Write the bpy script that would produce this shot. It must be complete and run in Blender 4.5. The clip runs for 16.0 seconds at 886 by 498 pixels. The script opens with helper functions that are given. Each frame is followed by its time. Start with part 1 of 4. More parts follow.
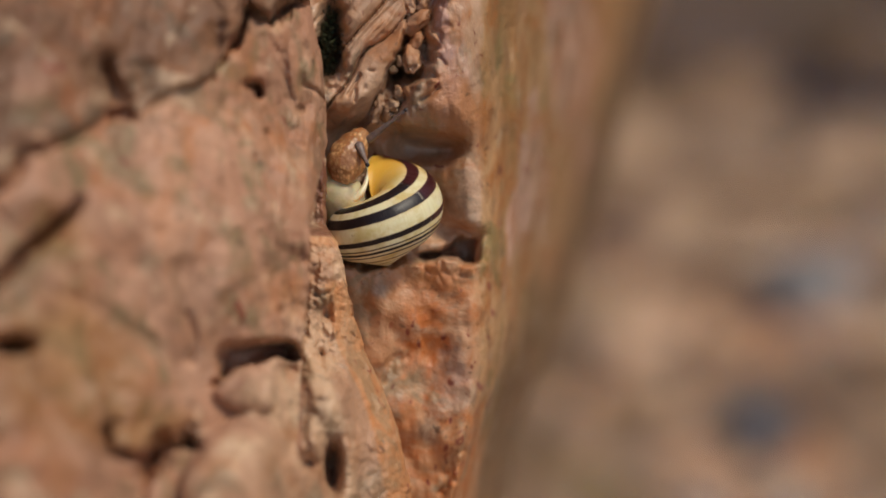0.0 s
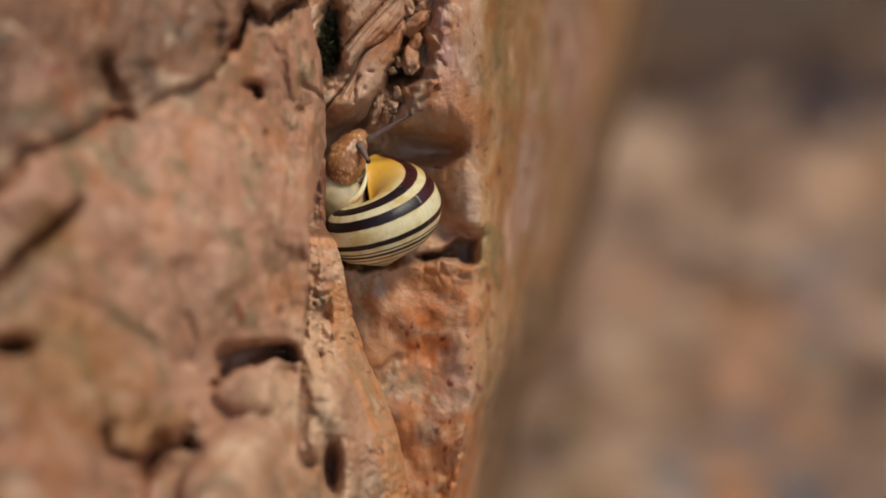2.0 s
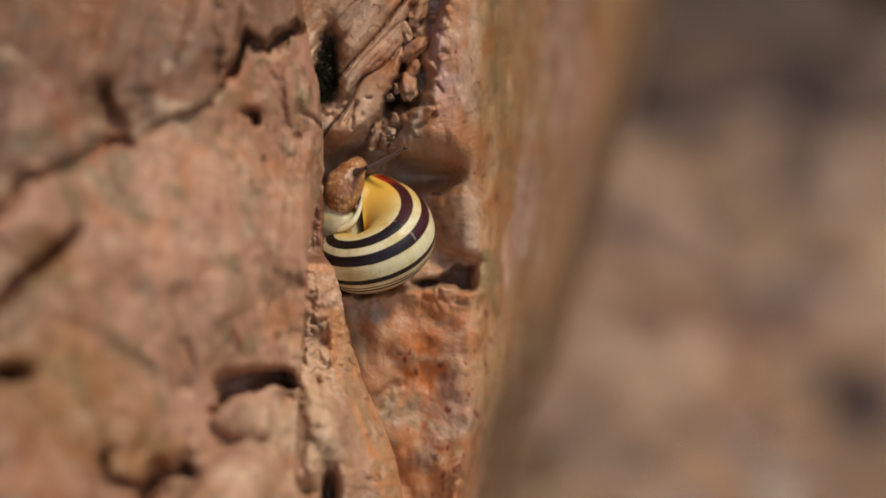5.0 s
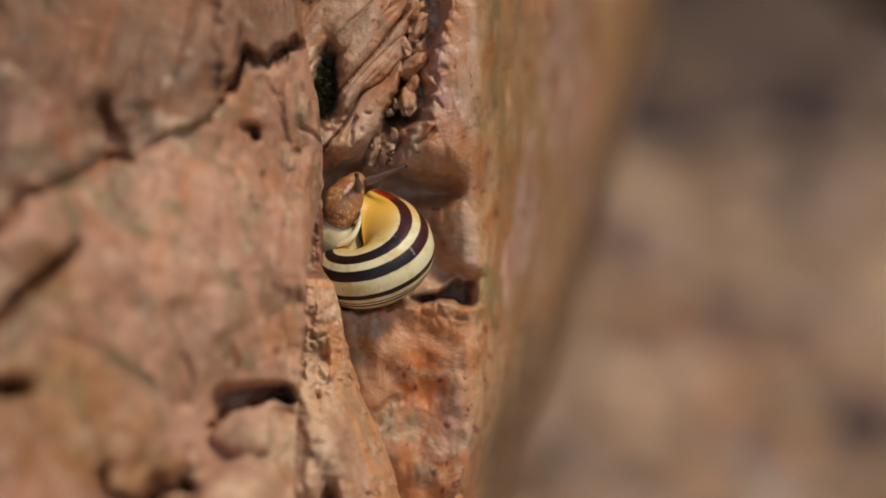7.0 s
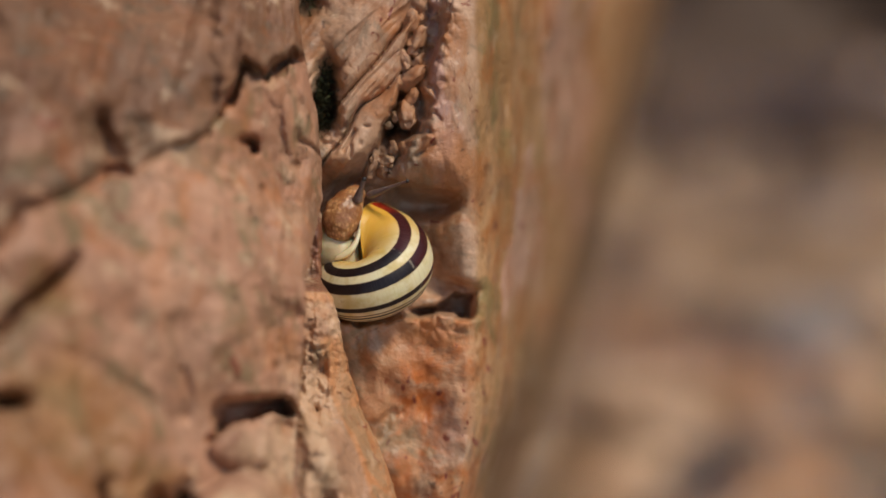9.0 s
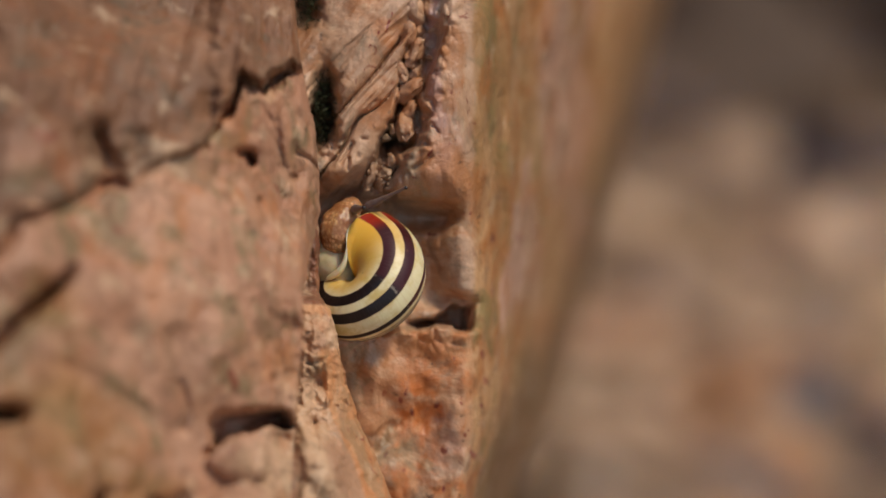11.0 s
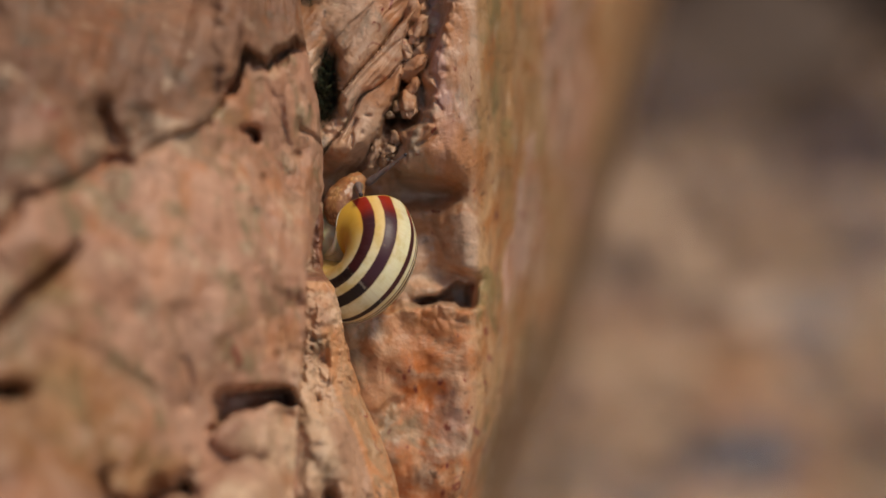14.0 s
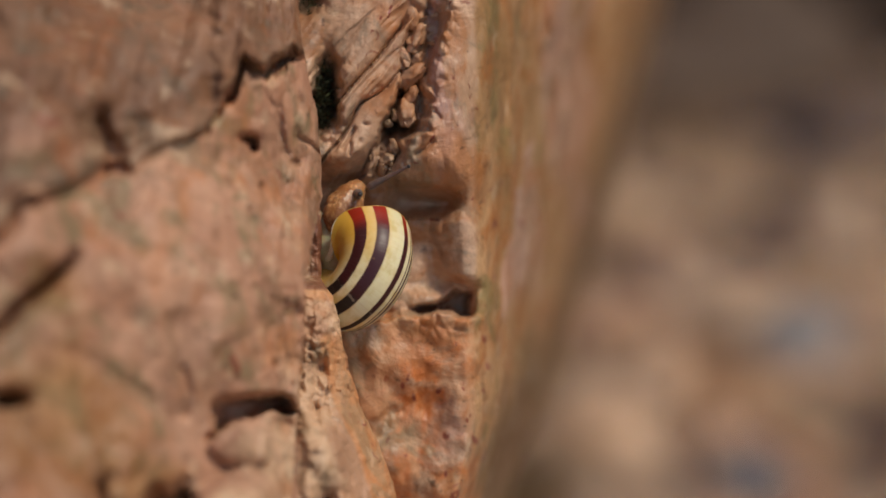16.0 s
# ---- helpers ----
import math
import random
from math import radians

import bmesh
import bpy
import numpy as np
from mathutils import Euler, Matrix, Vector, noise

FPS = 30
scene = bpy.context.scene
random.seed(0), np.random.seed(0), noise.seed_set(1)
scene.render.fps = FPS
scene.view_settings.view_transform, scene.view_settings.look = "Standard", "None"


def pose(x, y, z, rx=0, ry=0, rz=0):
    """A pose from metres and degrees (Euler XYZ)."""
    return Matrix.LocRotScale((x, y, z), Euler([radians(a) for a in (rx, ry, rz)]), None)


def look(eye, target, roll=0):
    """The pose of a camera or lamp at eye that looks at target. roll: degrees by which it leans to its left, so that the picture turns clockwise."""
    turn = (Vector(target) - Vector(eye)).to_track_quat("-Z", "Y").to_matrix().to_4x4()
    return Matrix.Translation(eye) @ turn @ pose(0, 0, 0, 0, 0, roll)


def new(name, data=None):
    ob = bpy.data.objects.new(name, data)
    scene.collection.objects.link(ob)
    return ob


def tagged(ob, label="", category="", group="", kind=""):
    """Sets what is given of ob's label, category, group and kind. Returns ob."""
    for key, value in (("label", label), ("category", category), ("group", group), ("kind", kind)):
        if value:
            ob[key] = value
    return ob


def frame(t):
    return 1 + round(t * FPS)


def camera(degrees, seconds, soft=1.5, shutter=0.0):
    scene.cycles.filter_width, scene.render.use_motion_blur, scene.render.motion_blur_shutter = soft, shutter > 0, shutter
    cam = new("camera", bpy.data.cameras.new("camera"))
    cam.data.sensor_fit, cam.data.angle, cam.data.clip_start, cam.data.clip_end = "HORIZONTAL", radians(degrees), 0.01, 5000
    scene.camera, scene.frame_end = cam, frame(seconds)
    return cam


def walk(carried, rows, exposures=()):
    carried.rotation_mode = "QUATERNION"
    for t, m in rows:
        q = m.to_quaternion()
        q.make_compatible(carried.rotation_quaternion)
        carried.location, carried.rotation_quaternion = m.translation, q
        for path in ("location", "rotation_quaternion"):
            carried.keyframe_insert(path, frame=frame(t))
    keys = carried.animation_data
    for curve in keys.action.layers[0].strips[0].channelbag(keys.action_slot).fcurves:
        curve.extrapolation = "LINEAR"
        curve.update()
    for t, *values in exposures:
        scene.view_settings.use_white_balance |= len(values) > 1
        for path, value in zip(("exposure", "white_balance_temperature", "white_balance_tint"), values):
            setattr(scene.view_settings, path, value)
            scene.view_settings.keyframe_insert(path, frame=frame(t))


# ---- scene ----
EYE = (0.0, 0.0, 0.52)
TILT = -22.0
REACH = 0.55785
camera_rows = [
    (0, pose(*EYE, 68.000, 0, 0.000)), (0.5, pose(*EYE, 67.905, 0, -0.017)), (1, pose(*EYE, 67.937, 0, -0.015)),
    (1.5, pose(*EYE, 67.984, 0, -0.015)), (2, pose(*EYE, 68.020, 0, -0.016)), (2.5, pose(*EYE, 68.086, 0, -0.033)),
    (3, pose(*EYE, 68.234, 0, -0.042)), (3.5, pose(*EYE, 68.384, 0, -0.051)), (6, pose(*EYE, 68.566, 0, -0.068)),
    (6.5, pose(*EYE, 68.663, 0, -0.080)), (7, pose(*EYE, 68.776, 0, -0.073)), (7.5, pose(*EYE, 68.898, 0, -0.078)),
    (8, pose(*EYE, 68.982, 0, -0.076)), (8.5, pose(*EYE, 69.002, 0, -0.080)), (11, pose(*EYE, 69.236, 0, -0.137)),
    (11.5, pose(*EYE, 69.361, 0, -0.129)), (12, pose(*EYE, 69.388, 0, -0.122)), (12.5, pose(*EYE, 69.298, 0, -0.101)),
    (13, pose(*EYE, 69.160, 0, -0.091)), (13.5, pose(*EYE, 69.003, 0, -0.067)), (14, pose(*EYE, 68.819, 0, -0.066)),
    (14.5, pose(*EYE, 68.755, 0, -0.085)), (15, pose(*EYE, 68.830, 0, -0.088)), (15.5, pose(*EYE, 68.924, 0, -0.098)),
    (16, pose(*EYE, 68.971, 0, -0.098))]
cam = camera(16.0, 16.0)
cam.data.dof.use_dof = True
cam.data.dof.focus_distance = REACH + 0.004
cam.data.dof.aperture_fstop = 6.2
walk(cam, camera_rows)

# ---- light ----
SUN_WAY = Vector((0.45, -0.22, 0.866)).normalized()
world = bpy.data.worlds.new("sky")
scene.world = world
world.use_nodes = True
wn = world.node_tree
sky = wn.nodes.new("ShaderNodeTexSky")
sky.sky_type = "NISHITA"
sky.sun_disc = False
sky.sun_elevation = math.asin(SUN_WAY.z)
sky.sun_rotation = math.atan2(SUN_WAY.x, SUN_WAY.y)
wn.links.new(sky.outputs[0], wn.nodes["Background"].inputs[0])
wn.nodes["Background"].inputs[1].default_value = 0.135
sun = new("sun", bpy.data.lights.new("sun", "SUN"))
sun.data.energy = 2.39
sun.data.angle = radians(10)
sun.data.color = (1.0, 0.91, 0.745)
sun.matrix_world = look(SUN_WAY * 5, (0, 0, 0))
scene.view_settings.exposure = 0.0


# ---- materials ----
def srgb(r, g, b):
    return tuple(((c / 255) / 12.92 if c <= 10 else (((c / 255) + 0.055) / 1.055) ** 2.4) for c in (r, g, b)) + (1.0,)


class Nodes:
    """A short way to write node trees."""

    def __init__(self, name):
        self.mat = bpy.data.materials.new(name)
        self.mat.use_nodes = True
        self.tree = self.mat.node_tree
        self.bsdf = self.tree.nodes["Principled BSDF"]
        self.out = self.tree.nodes["Material Output"]

    def node(self, kind, **values):
        n = self.tree.nodes.new(kind)
        for k, v in values.items():
            if k in n.inputs:
                self.put(n.inputs[k], v)
        return n

    def put(self, socket, v):
        if isinstance(v, bpy.types.NodeSocket):
            self.tree.links.new(v, socket)
        else:
            socket.default_value = v

    def place(self):
        return self.tree.nodes.new("ShaderNodeTexCoord").outputs["Object"]

    def stretch(self, vec, scale):
        n = self.tree.nodes.new("ShaderNodeMapping")
        self.put(n.inputs["Vector"], vec)
        n.inputs["Scale"].default_value = scale
        return n.outputs[0]

    def noise(self, vec, scale, detail=4.0, rough=0.55, warp=0.0):
        n = self.node("ShaderNodeTexNoise", Vector=vec, Scale=scale, Detail=detail, Roughness=rough, Distortion=warp)
        return n.outputs["Fac"]

    def cells(self, vec, scale, feature="F1"):
        n = self.tree.nodes.new("ShaderNodeTexVoronoi")
        n.feature = feature
        self.put(n.inputs["Vector"], vec)
        n.inputs["Scale"].default_value = scale
        return n.outputs["Distance"]

    def ramp(self, fac, stops, smooth=True):
        n = self.tree.nodes.new("ShaderNodeValToRGB")
        n.color_ramp.interpolation = "EASE" if smooth else "LINEAR"
        el = n.color_ramp.elements
        while len(el) < len(stops):
            el.new(0.5)
        for e, (p, c) in zip(el, stops):
            e.position = p
            e.color = c if len(c) == 4 else (*c, 1.0)
        self.put(n.inputs[0], fac)
        return n.outputs[0]

    def step(self, fac, lo, hi):
        n = self.tree.nodes.new("ShaderNodeMapRange")
        n.interpolation_type = "SMOOTHSTEP"
        self.put(n.inputs["Value"], fac)
        n.inputs["From Min"].default_value, n.inputs["From Max"].default_value = lo, hi
        return n.outputs[0]

    def mix(self, fac, a, b, mode="MIX"):
        n = self.tree.nodes.new("ShaderNodeMix")
        n.data_type, n.blend_type = "RGBA", mode
        self.put(n.inputs[0], fac)
        self.put(n.inputs[6], a)
        self.put(n.inputs[7], b)
        return n.outputs[2]

    def math(self, op, a, b=0.0):
        n = self.tree.nodes.new("ShaderNodeMath")
        n.operation = op
        self.put(n.inputs[0], a)
        self.put(n.inputs[1], b)
        return n.outputs[0]

    def bump(self, height, strength, distance, normal=None):
        n = self.node("ShaderNodeBump", Strength=strength, Distance=distance, Height=height)
        if normal is not None:
            self.put(n.inputs["Normal"], normal)
        return n.outputs[0]

    def attribute(self, name):
        n = self.tree.nodes.new("ShaderNodeAttribute")
        n.attribute_name = name
        return n.outputs["Fac"]

    def set(self, **values):
        for k, v in values.items():
            self.put(self.bsdf.inputs[k.replace("_", " ")], v)
        return self.mat


def rock_material(name, palettes, gates=(), rust_at=0.55, relief=0.35, iron=False, mottle=0.0, damp=0.0):
    """Mottled quartzite. palettes: (pale, mid, rust, grey) sets; each gate names a mesh attribute that brings in the next set."""
    n = Nodes(name)
    p = n.tree.nodes.new("ShaderNodeNewGeometry").outputs["Position"]
    big = n.step(n.noise(p, 40, 5, 0.6, 0.7), 0.40, 0.62)
    rusty = n.step(n.noise(p, 66, 6, 0.66, 0.7), rust_at - 0.08, rust_at + 0.11)
    greyish = n.math("MULTIPLY", n.step(n.noise(p, 88, 6, 0.68, 0.8), 0.50, 0.65), 0.9)
    mids = n.noise(p, 75, 5, 0.6, 0.4)
    fine = n.noise(p, 420, 6, 0.65)
    c = None
    for k, (pale, mid, rust, grey) in enumerate(palettes):
        one = n.mix(greyish, n.mix(rusty, n.mix(big, mid, pale), rust), grey)
        if c is None:
            c = one
        else:
            gate = n.step(n.math("ADD", n.attribute(gates[k - 1]), n.math("MULTIPLY", n.math("SUBTRACT", mids, 0.5), 0.9)), 0.3, 0.7)
            c = n.mix(gate, c, one)
    if iron:
        stain = n.step(n.attribute("rust"), 0.2, 0.8)
        c = n.mix(n.math("MULTIPLY", n.math("MULTIPLY", n.step(n.noise(p, 110, 5, 0.6, 0.6), 0.48, 0.62), 0.6), stain), c, srgb(180, 112, 62))
        c = n.mix(n.math("MULTIPLY", n.math("MULTIPLY", n.step(n.noise(p, 150, 5, 0.6, 0.4), 0.52, 0.64), 0.45), stain), c, srgb(148, 126, 106))
        c = n.mix(n.math("MULTIPLY", n.math("MULTIPLY", n.step(n.noise(p, 200, 5, 0.6, 0.4), 0.55, 0.66), 0.4), stain), c, srgb(220, 180, 140))
    if mottle:
        calm = n.math("SUBTRACT", 1.0, n.math("MULTIPLY", n.step(n.attribute("brown"), 0.2, 0.8), 0.75))
        for vec, size, tone in ((p, 120, srgb(200, 156, 126)), (n.stretch(p, (1.0, 1.0, 0.6)), 170, srgb(132, 98, 70)), (p, 58, srgb(178, 114, 70))):
            patch = n.step(n.noise(vec, size, 4, 0.6, 0.6), 0.53, 0.66)
            c = n.mix(n.math("MULTIPLY", n.math("MULTIPLY", patch, mottle), calm), c, tone)
    # cream quartz grains, iron-red flecks and dark grains
    c = n.mix(n.math("MULTIPLY", n.step(n.noise(p, 150, 5, 0.62), 0.56, 0.70), 0.5), c, srgb(214, 184, 150))
    c = n.mix(n.math("MULTIPLY", n.step(n.noise(p, 95, 5, 0.65, 0.8), 0.54, 0.66), 0.38), c, srgb(122, 86, 62))
    red = n.math("MULTIPLY", n.step(n.noise(p, 240, 3, 0.6, 1.5), 0.63, 0.71), n.step(mids, 0.42, 0.58))
    c = n.mix(n.math("MULTIPLY", red, 0.8), c, srgb(132, 58, 42))
    c = n.mix(n.math("MULTIPLY", n.step(n.noise(p, 330, 3, 0.6), 0.64, 0.74), 0.65), c, srgb(84, 60, 46))
    c = n.mix(0.28, c, n.ramp(fine, [(0.3, (0.45, 0.45, 0.45)), (0.7, (1.0, 1.0, 1.0))]), "MULTIPLY")
    c = n.mix(0.75, c, n.ramp(n.noise(p, 13, 4, 0.6), [(0.32, (0.72, 0.72, 0.70)), (0.68, (1.12, 1.10, 1.08))]), "MULTIPLY")
    rough = n.step(n.noise(p, 160, 4), 0.2, 0.9)
    b = n.bump(mids, 0.4, 0.004)
    b = n.bump(n.noise(p, 210, 5, 0.65), relief, 0.0014, b)
    b = n.bump(n.noise(p, 900, 4, 0.6), 0.5, 0.0004, b)
    n.set(Base_Color=c, Roughness=n.math("ADD", n.math("MULTIPLY", rough, 0.45), 0.42 - damp), Normal=b)
    n.bsdf.inputs["Specular IOR Level"].default_value = 0.35 + damp
    return n.mat


PINK_SET = (srgb(192, 146, 116), srgb(172, 124, 96), srgb(172, 110, 66), srgb(132, 112, 80))
BROWN_SET = (srgb(144, 103, 75), srgb(116, 80, 56), srgb(134, 82, 46), srgb(104, 86, 66))
RUST_SET = (srgb(204, 154, 114), srgb(192, 132, 84), srgb(200, 114, 54), srgb(160, 132, 98))
TAN_SET = (srgb(214, 174, 142), srgb(192, 148, 114), srgb(188, 128, 84), srgb(158, 132, 106))
CREAM_SET = (srgb(210, 172, 136), srgb(182, 138, 106), srgb(182, 124, 82), srgb(146, 120, 92))
OLIVE_SET = (srgb(202, 156, 110), srgb(174, 130, 84), srgb(182, 116, 62), srgb(142, 120, 74))
OCHRE_SET = (srgb(178, 130, 88), srgb(156, 108, 68), srgb(162, 98, 52), srgb(122, 102, 64))
PALE_SET = (srgb(222, 180, 156), srgb(204, 158, 132), srgb(186, 126, 84), srgb(160, 132, 104))
PINK = rock_material("pink_quartzite", (PINK_SET, BROWN_SET, CREAM_SET, OCHRE_SET), ("brown", "cream", "ochre"), 0.58, 0.4, mottle=0.5)
# earth browns, for streaks and for shade painted on the side face
SHADED_EARTH_SET = (srgb(150, 116, 80), srgb(122, 92, 60), srgb(132, 88, 50), srgb(104, 90, 62))
ROSE_SET = (srgb(212, 176, 160), srgb(192, 148, 130), srgb(184, 128, 98), srgb(168, 142, 128))
VEIN_SET = (srgb(156, 82, 62), srgb(128, 58, 46), srgb(136, 60, 42), srgb(122, 70, 56))
RECESS = rock_material("rusty_quartzite", (TAN_SET, RUST_SET, OLIVE_SET, PALE_SET, SHADED_EARTH_SET, ROSE_SET, VEIN_SET), ("rust", "olive", "pale", "brown", "rose", "vein"), 0.52, 0.16, True, damp=0.12)
UMBER_SET = (srgb(156, 106, 78), srgb(126, 78, 56), srgb(140, 78, 50), srgb(110, 80, 62))
ORANGE_SET = (srgb(210, 158, 114), srgb(194, 132, 84), srgb(188, 112, 60), srgb(174, 134, 96))
CREAM = rock_material("cream_quartzite", (CREAM_SET, ORANGE_SET, UMBER_SET), ("rust", "brown"), 0.60, 0.8, damp=0.12)


def stone_material(name, tones, rough=0.5):
    n = Nodes(name)
    p = n.place()
    rnd = n.tree.nodes.new("ShaderNodeNewGeometry").outputs["Random Per Island"]
    c = n.ramp(rnd, [(i / (len(tones) - 1), t) for i, t in enumerate(tones)], False)
    c = n.mix(0.6, c, n.ramp(n.noise(p, 40, 5, 0.6), [(0.3, (0.5, 0.46, 0.42)), (0.7, (1.15, 1.1, 1.05))]), "MULTIPLY")
    n.set(Base_Color=c, Roughness=rough, Normal=n.bump(n.noise(p, 120, 5), 0.4, 0.003))
    return n.mat


GRAVEL = stone_material("wet_gravel", [srgb(182, 150, 124), srgb(116, 94, 74), srgb(180, 150, 126), srgb(92, 84, 82), srgb(164, 126, 98), srgb(184, 156, 130), srgb(104, 84, 66), srgb(172, 145, 120), srgb(112, 116, 124)], 0.35)
DARK_STONE = stone_material("dark_wet_stone", [srgb(78, 60, 45), srgb(88, 67, 49), srgb(68, 54, 42)], 0.75)


def bed_material():
    n = Nodes("stream_bed")
    p = n.place()
    c = n.ramp(n.noise(p, 9, 6, 0.6, 0.5), [(0.3, srgb(96, 76, 58)), (0.5, srgb(128, 104, 82)), (0.7, srgb(150, 124, 100))])
    c = n.mix(n.step(n.noise(p, 60, 4), 0.55, 0.7), c, srgb(120, 106, 80))
    n.set(Base_Color=c, Roughness=0.7, Normal=n.bump(n.noise(p, 90, 5), 0.5, 0.004))
    return n.mat


def water_material():
    n = Nodes("stream_water")
    n.set(Base_Color=(0.93, 0.92, 0.90, 1), Roughness=0.02, IOR=1.33)
    n.bsdf.inputs["Transmission Weight"].default_value = 1.0
    return n.mat


def moss_material():
    n = Nodes("moss")
    c = n.ramp(n.noise(n.place(), 500, 3), [(0.3, srgb(30, 32, 16)), (0.7, srgb(62, 64, 30))])
    n.set(Base_Color=c, Roughness=0.9)
    return n.mat


TAN_STONE = stone_material("tan_wet_stone", [srgb(176, 132, 98), srgb(160, 118, 86), srgb(182, 140, 108)], 0.4)
# pale tones that stand in for glare on the water
GLARE_STONE = stone_material("pale_glare_stone", [srgb(212, 182, 158), srgb(198, 168, 144), srgb(220, 190, 166)], 0.35)
BROWN_STONE = stone_material("brown_wet_stone", [srgb(84, 62, 46), srgb(72, 54, 42), srgb(94, 68, 50)], 0.5)
BLUE_STONE = stone_material("blue_grey_wet_stone", [srgb(86, 88, 98), srgb(76, 78, 88), srgb(96, 98, 106)], 0.4)
OLIVE_STONE = stone_material("olive_wet_stone", [srgb(118, 98, 58), srgb(106, 88, 52), srgb(128, 104, 64)], 0.5)
BED, WATER, MOSS = bed_material(), water_material(), moss_material()


# ---- noise and meshes ----
def hash2(i, j, seed):
    h = np.sin(i * 127.1 + j * 311.7 + seed * 74.7) * 43758.5453
    return h - np.floor(h)


def value2(u, v, seed):
    i, j = np.floor(u), np.floor(v)
    a, b = u - i, v - j
    a, b = a * a * a * (a * (6 * a - 15) + 10), b * b * b * (b * (6 * b - 15) + 10)
    h = hash2
    low = h(i, j, seed) * (1 - a) + h(i + 1, j, seed) * a
    high = h(i, j + 1, seed) * (1 - a) + h(i + 1, j + 1, seed) * a
    return (low * (1 - b) + high * b) * 2 - 1


def fbm(u, v, size, seed, octaves=4, gain=0.5):
    total, amp = 0.0, 1.0
    for k in range(octaves):
        ca, sa = math.cos(0.7 * k + seed), math.sin(0.7 * k + seed)
        f = 2.03 ** k / size
        total = total + amp * value2((u * ca - v * sa) * f + 17.3 * k, (u * sa + v * ca) * f + 9.1 * seed, seed + k)
        amp *= gain
    return total


def ridged(u, v, size, seed, octaves=3):
    total, amp = 0.0, 1.0
    for k in range(octaves):
        f = 2.1 ** k / size
        total = total + amp * (1 - 2 * np.abs(value2(u * f + 5.1 * k, v * f + 3.3 * seed, seed + k)))
        amp *= 0.5
    return total


def crumbs(u, v, size, seed):
    """Rounded lumps: 1 at the middle of each, 0 at the joints."""
    a, b = u / size, v / size
    i, j = np.floor(a), np.floor(b)
    first = np.full(np.shape(a), 9.0)
    second = first.copy()
    for p in (-1, 0, 1):
        for q in (-1, 0, 1):
            du = i + p + hash2(i + p, j + q, seed) - a
            dv = j + q + hash2(i + p, j + q, seed + 5) - b
            d = np.sqrt(du * du + dv * dv)
            second = np.minimum(second, np.maximum(first, d))
            first = np.minimum(first, d)
    return np.clip((second - first) * 1.4, 0, 1)


def smooth(x, lo, hi):
    t = np.clip((x - lo) / (hi - lo), 0, 1)
    return t * t * (3 - 2 * t)


def spot(u, v, cu, cv, ru, rv, turn=0.0):
    ca, sa = math.cos(radians(turn)), math.sin(radians(turn))
    a, b = ((u - cu) * ca + (v - cv) * sa) / ru, (-(u - cu) * sa + (v - cv) * ca) / rv
    return np.exp(-(a * a + b * b))


def groove(u, v, ends, width):
    """1 on a line of straight runs, falling off within its width."""
    best = np.full(np.shape(u), 1e9)
    for (a, b), (c, d) in zip(ends, ends[1:]):
        l2 = (c - a) ** 2 + (d - b) ** 2
        t = np.clip(((u - a) * (c - a) + (v - b) * (d - b)) / l2, 0, 1)
        best = np.minimum(best, (u - a - t * (c - a)) ** 2 + (v - b - t * (d - b)) ** 2)
    return np.exp(-best / width ** 2)


RIGHT = Vector((1, 0, 0))
UP = Vector((0, math.sin(radians(-TILT)), math.cos(radians(TILT))))
AHEAD = Vector((0, math.cos(radians(TILT)), math.sin(radians(TILT))))


def wall_place(u, v, d):
    """Points on the rock: u to the right and v down in tenths of a millimetre, d millimetres into the rock."""
    far = REACH + np.asarray(d) * 0.001
    a, b = (np.asarray(u) - 784) * 1e-4 * far / REACH, (441 - np.asarray(v)) * 1e-4 * far / REACH
    return np.stack([EYE[i] + a * RIGHT[i] + b * UP[i] + far * AHEAD[i] for i in range(3)], -1)


def sheet(name, pts, material, **tones):
    """A mesh from a grid of points; tones: a number at each point, for the material."""
    rows, cols = pts.shape[:2]
    idx = np.arange(rows * cols).reshape(rows, cols)
    quads = np.stack([idx[:-1, :-1], idx[1:, :-1], idx[1:, 1:], idx[:-1, 1:]], -1).reshape(-1, 4)
    me = bpy.data.meshes.new(name)
    me.from_pydata(pts.reshape(-1, 3).tolist(), [], quads.tolist())
    me.polygons.foreach_set("use_smooth", np.ones(len(quads), bool))
    for tone, values in tones.items():
        me.attributes.new(tone, "FLOAT", "POINT").data.foreach_set("value", values.ravel().astype(np.float32))
    me.materials.append(material)
    me.update()
    return me


def part(name, data, material, parent, label=""):
    if isinstance(data, bmesh.types.BMesh):
        me = bpy.data.meshes.new(name)
        data.to_mesh(me)
        data.free()
        for f in me.polygons:
            f.use_smooth = True
        data = me
    if material is not None and not data.materials:
        data.materials.append(material)
    ob = new(name, data)
    ob.parent = parent
    return tagged(ob, label)


def spaced(*runs):
    """Positions from runs of (start, end, step)."""
    return np.concatenate([np.arange(a, b, s) for a, b, s in runs])


# ---- the rock wall ----
rock_wall = tagged(new("rock_wall"), "steep pinkish tan quartzite outcrop rising from a stream", "rock", kind="structure")


def front_edge(v):
    return np.interp(v, [-2500, -160, 0, 60, 110, 180, 250, 300, 350, 400, 440, 500, 650, 760, 900, 3300],
                     [480, 528, 548, 560, 572, 578, 579, 570, 558, 551, 549, 547, 534, 528, 530, 560])


def crack_line(u):
    return np.interp(u, [-2600, -200, 0, 60, 150, 200, 245, 300, 380, 402, 440, 480, 540, 600],
                     [700, 420, 325, 262, 235, 206, 206, 168, 140, 82, 38, 44, 10, -20])


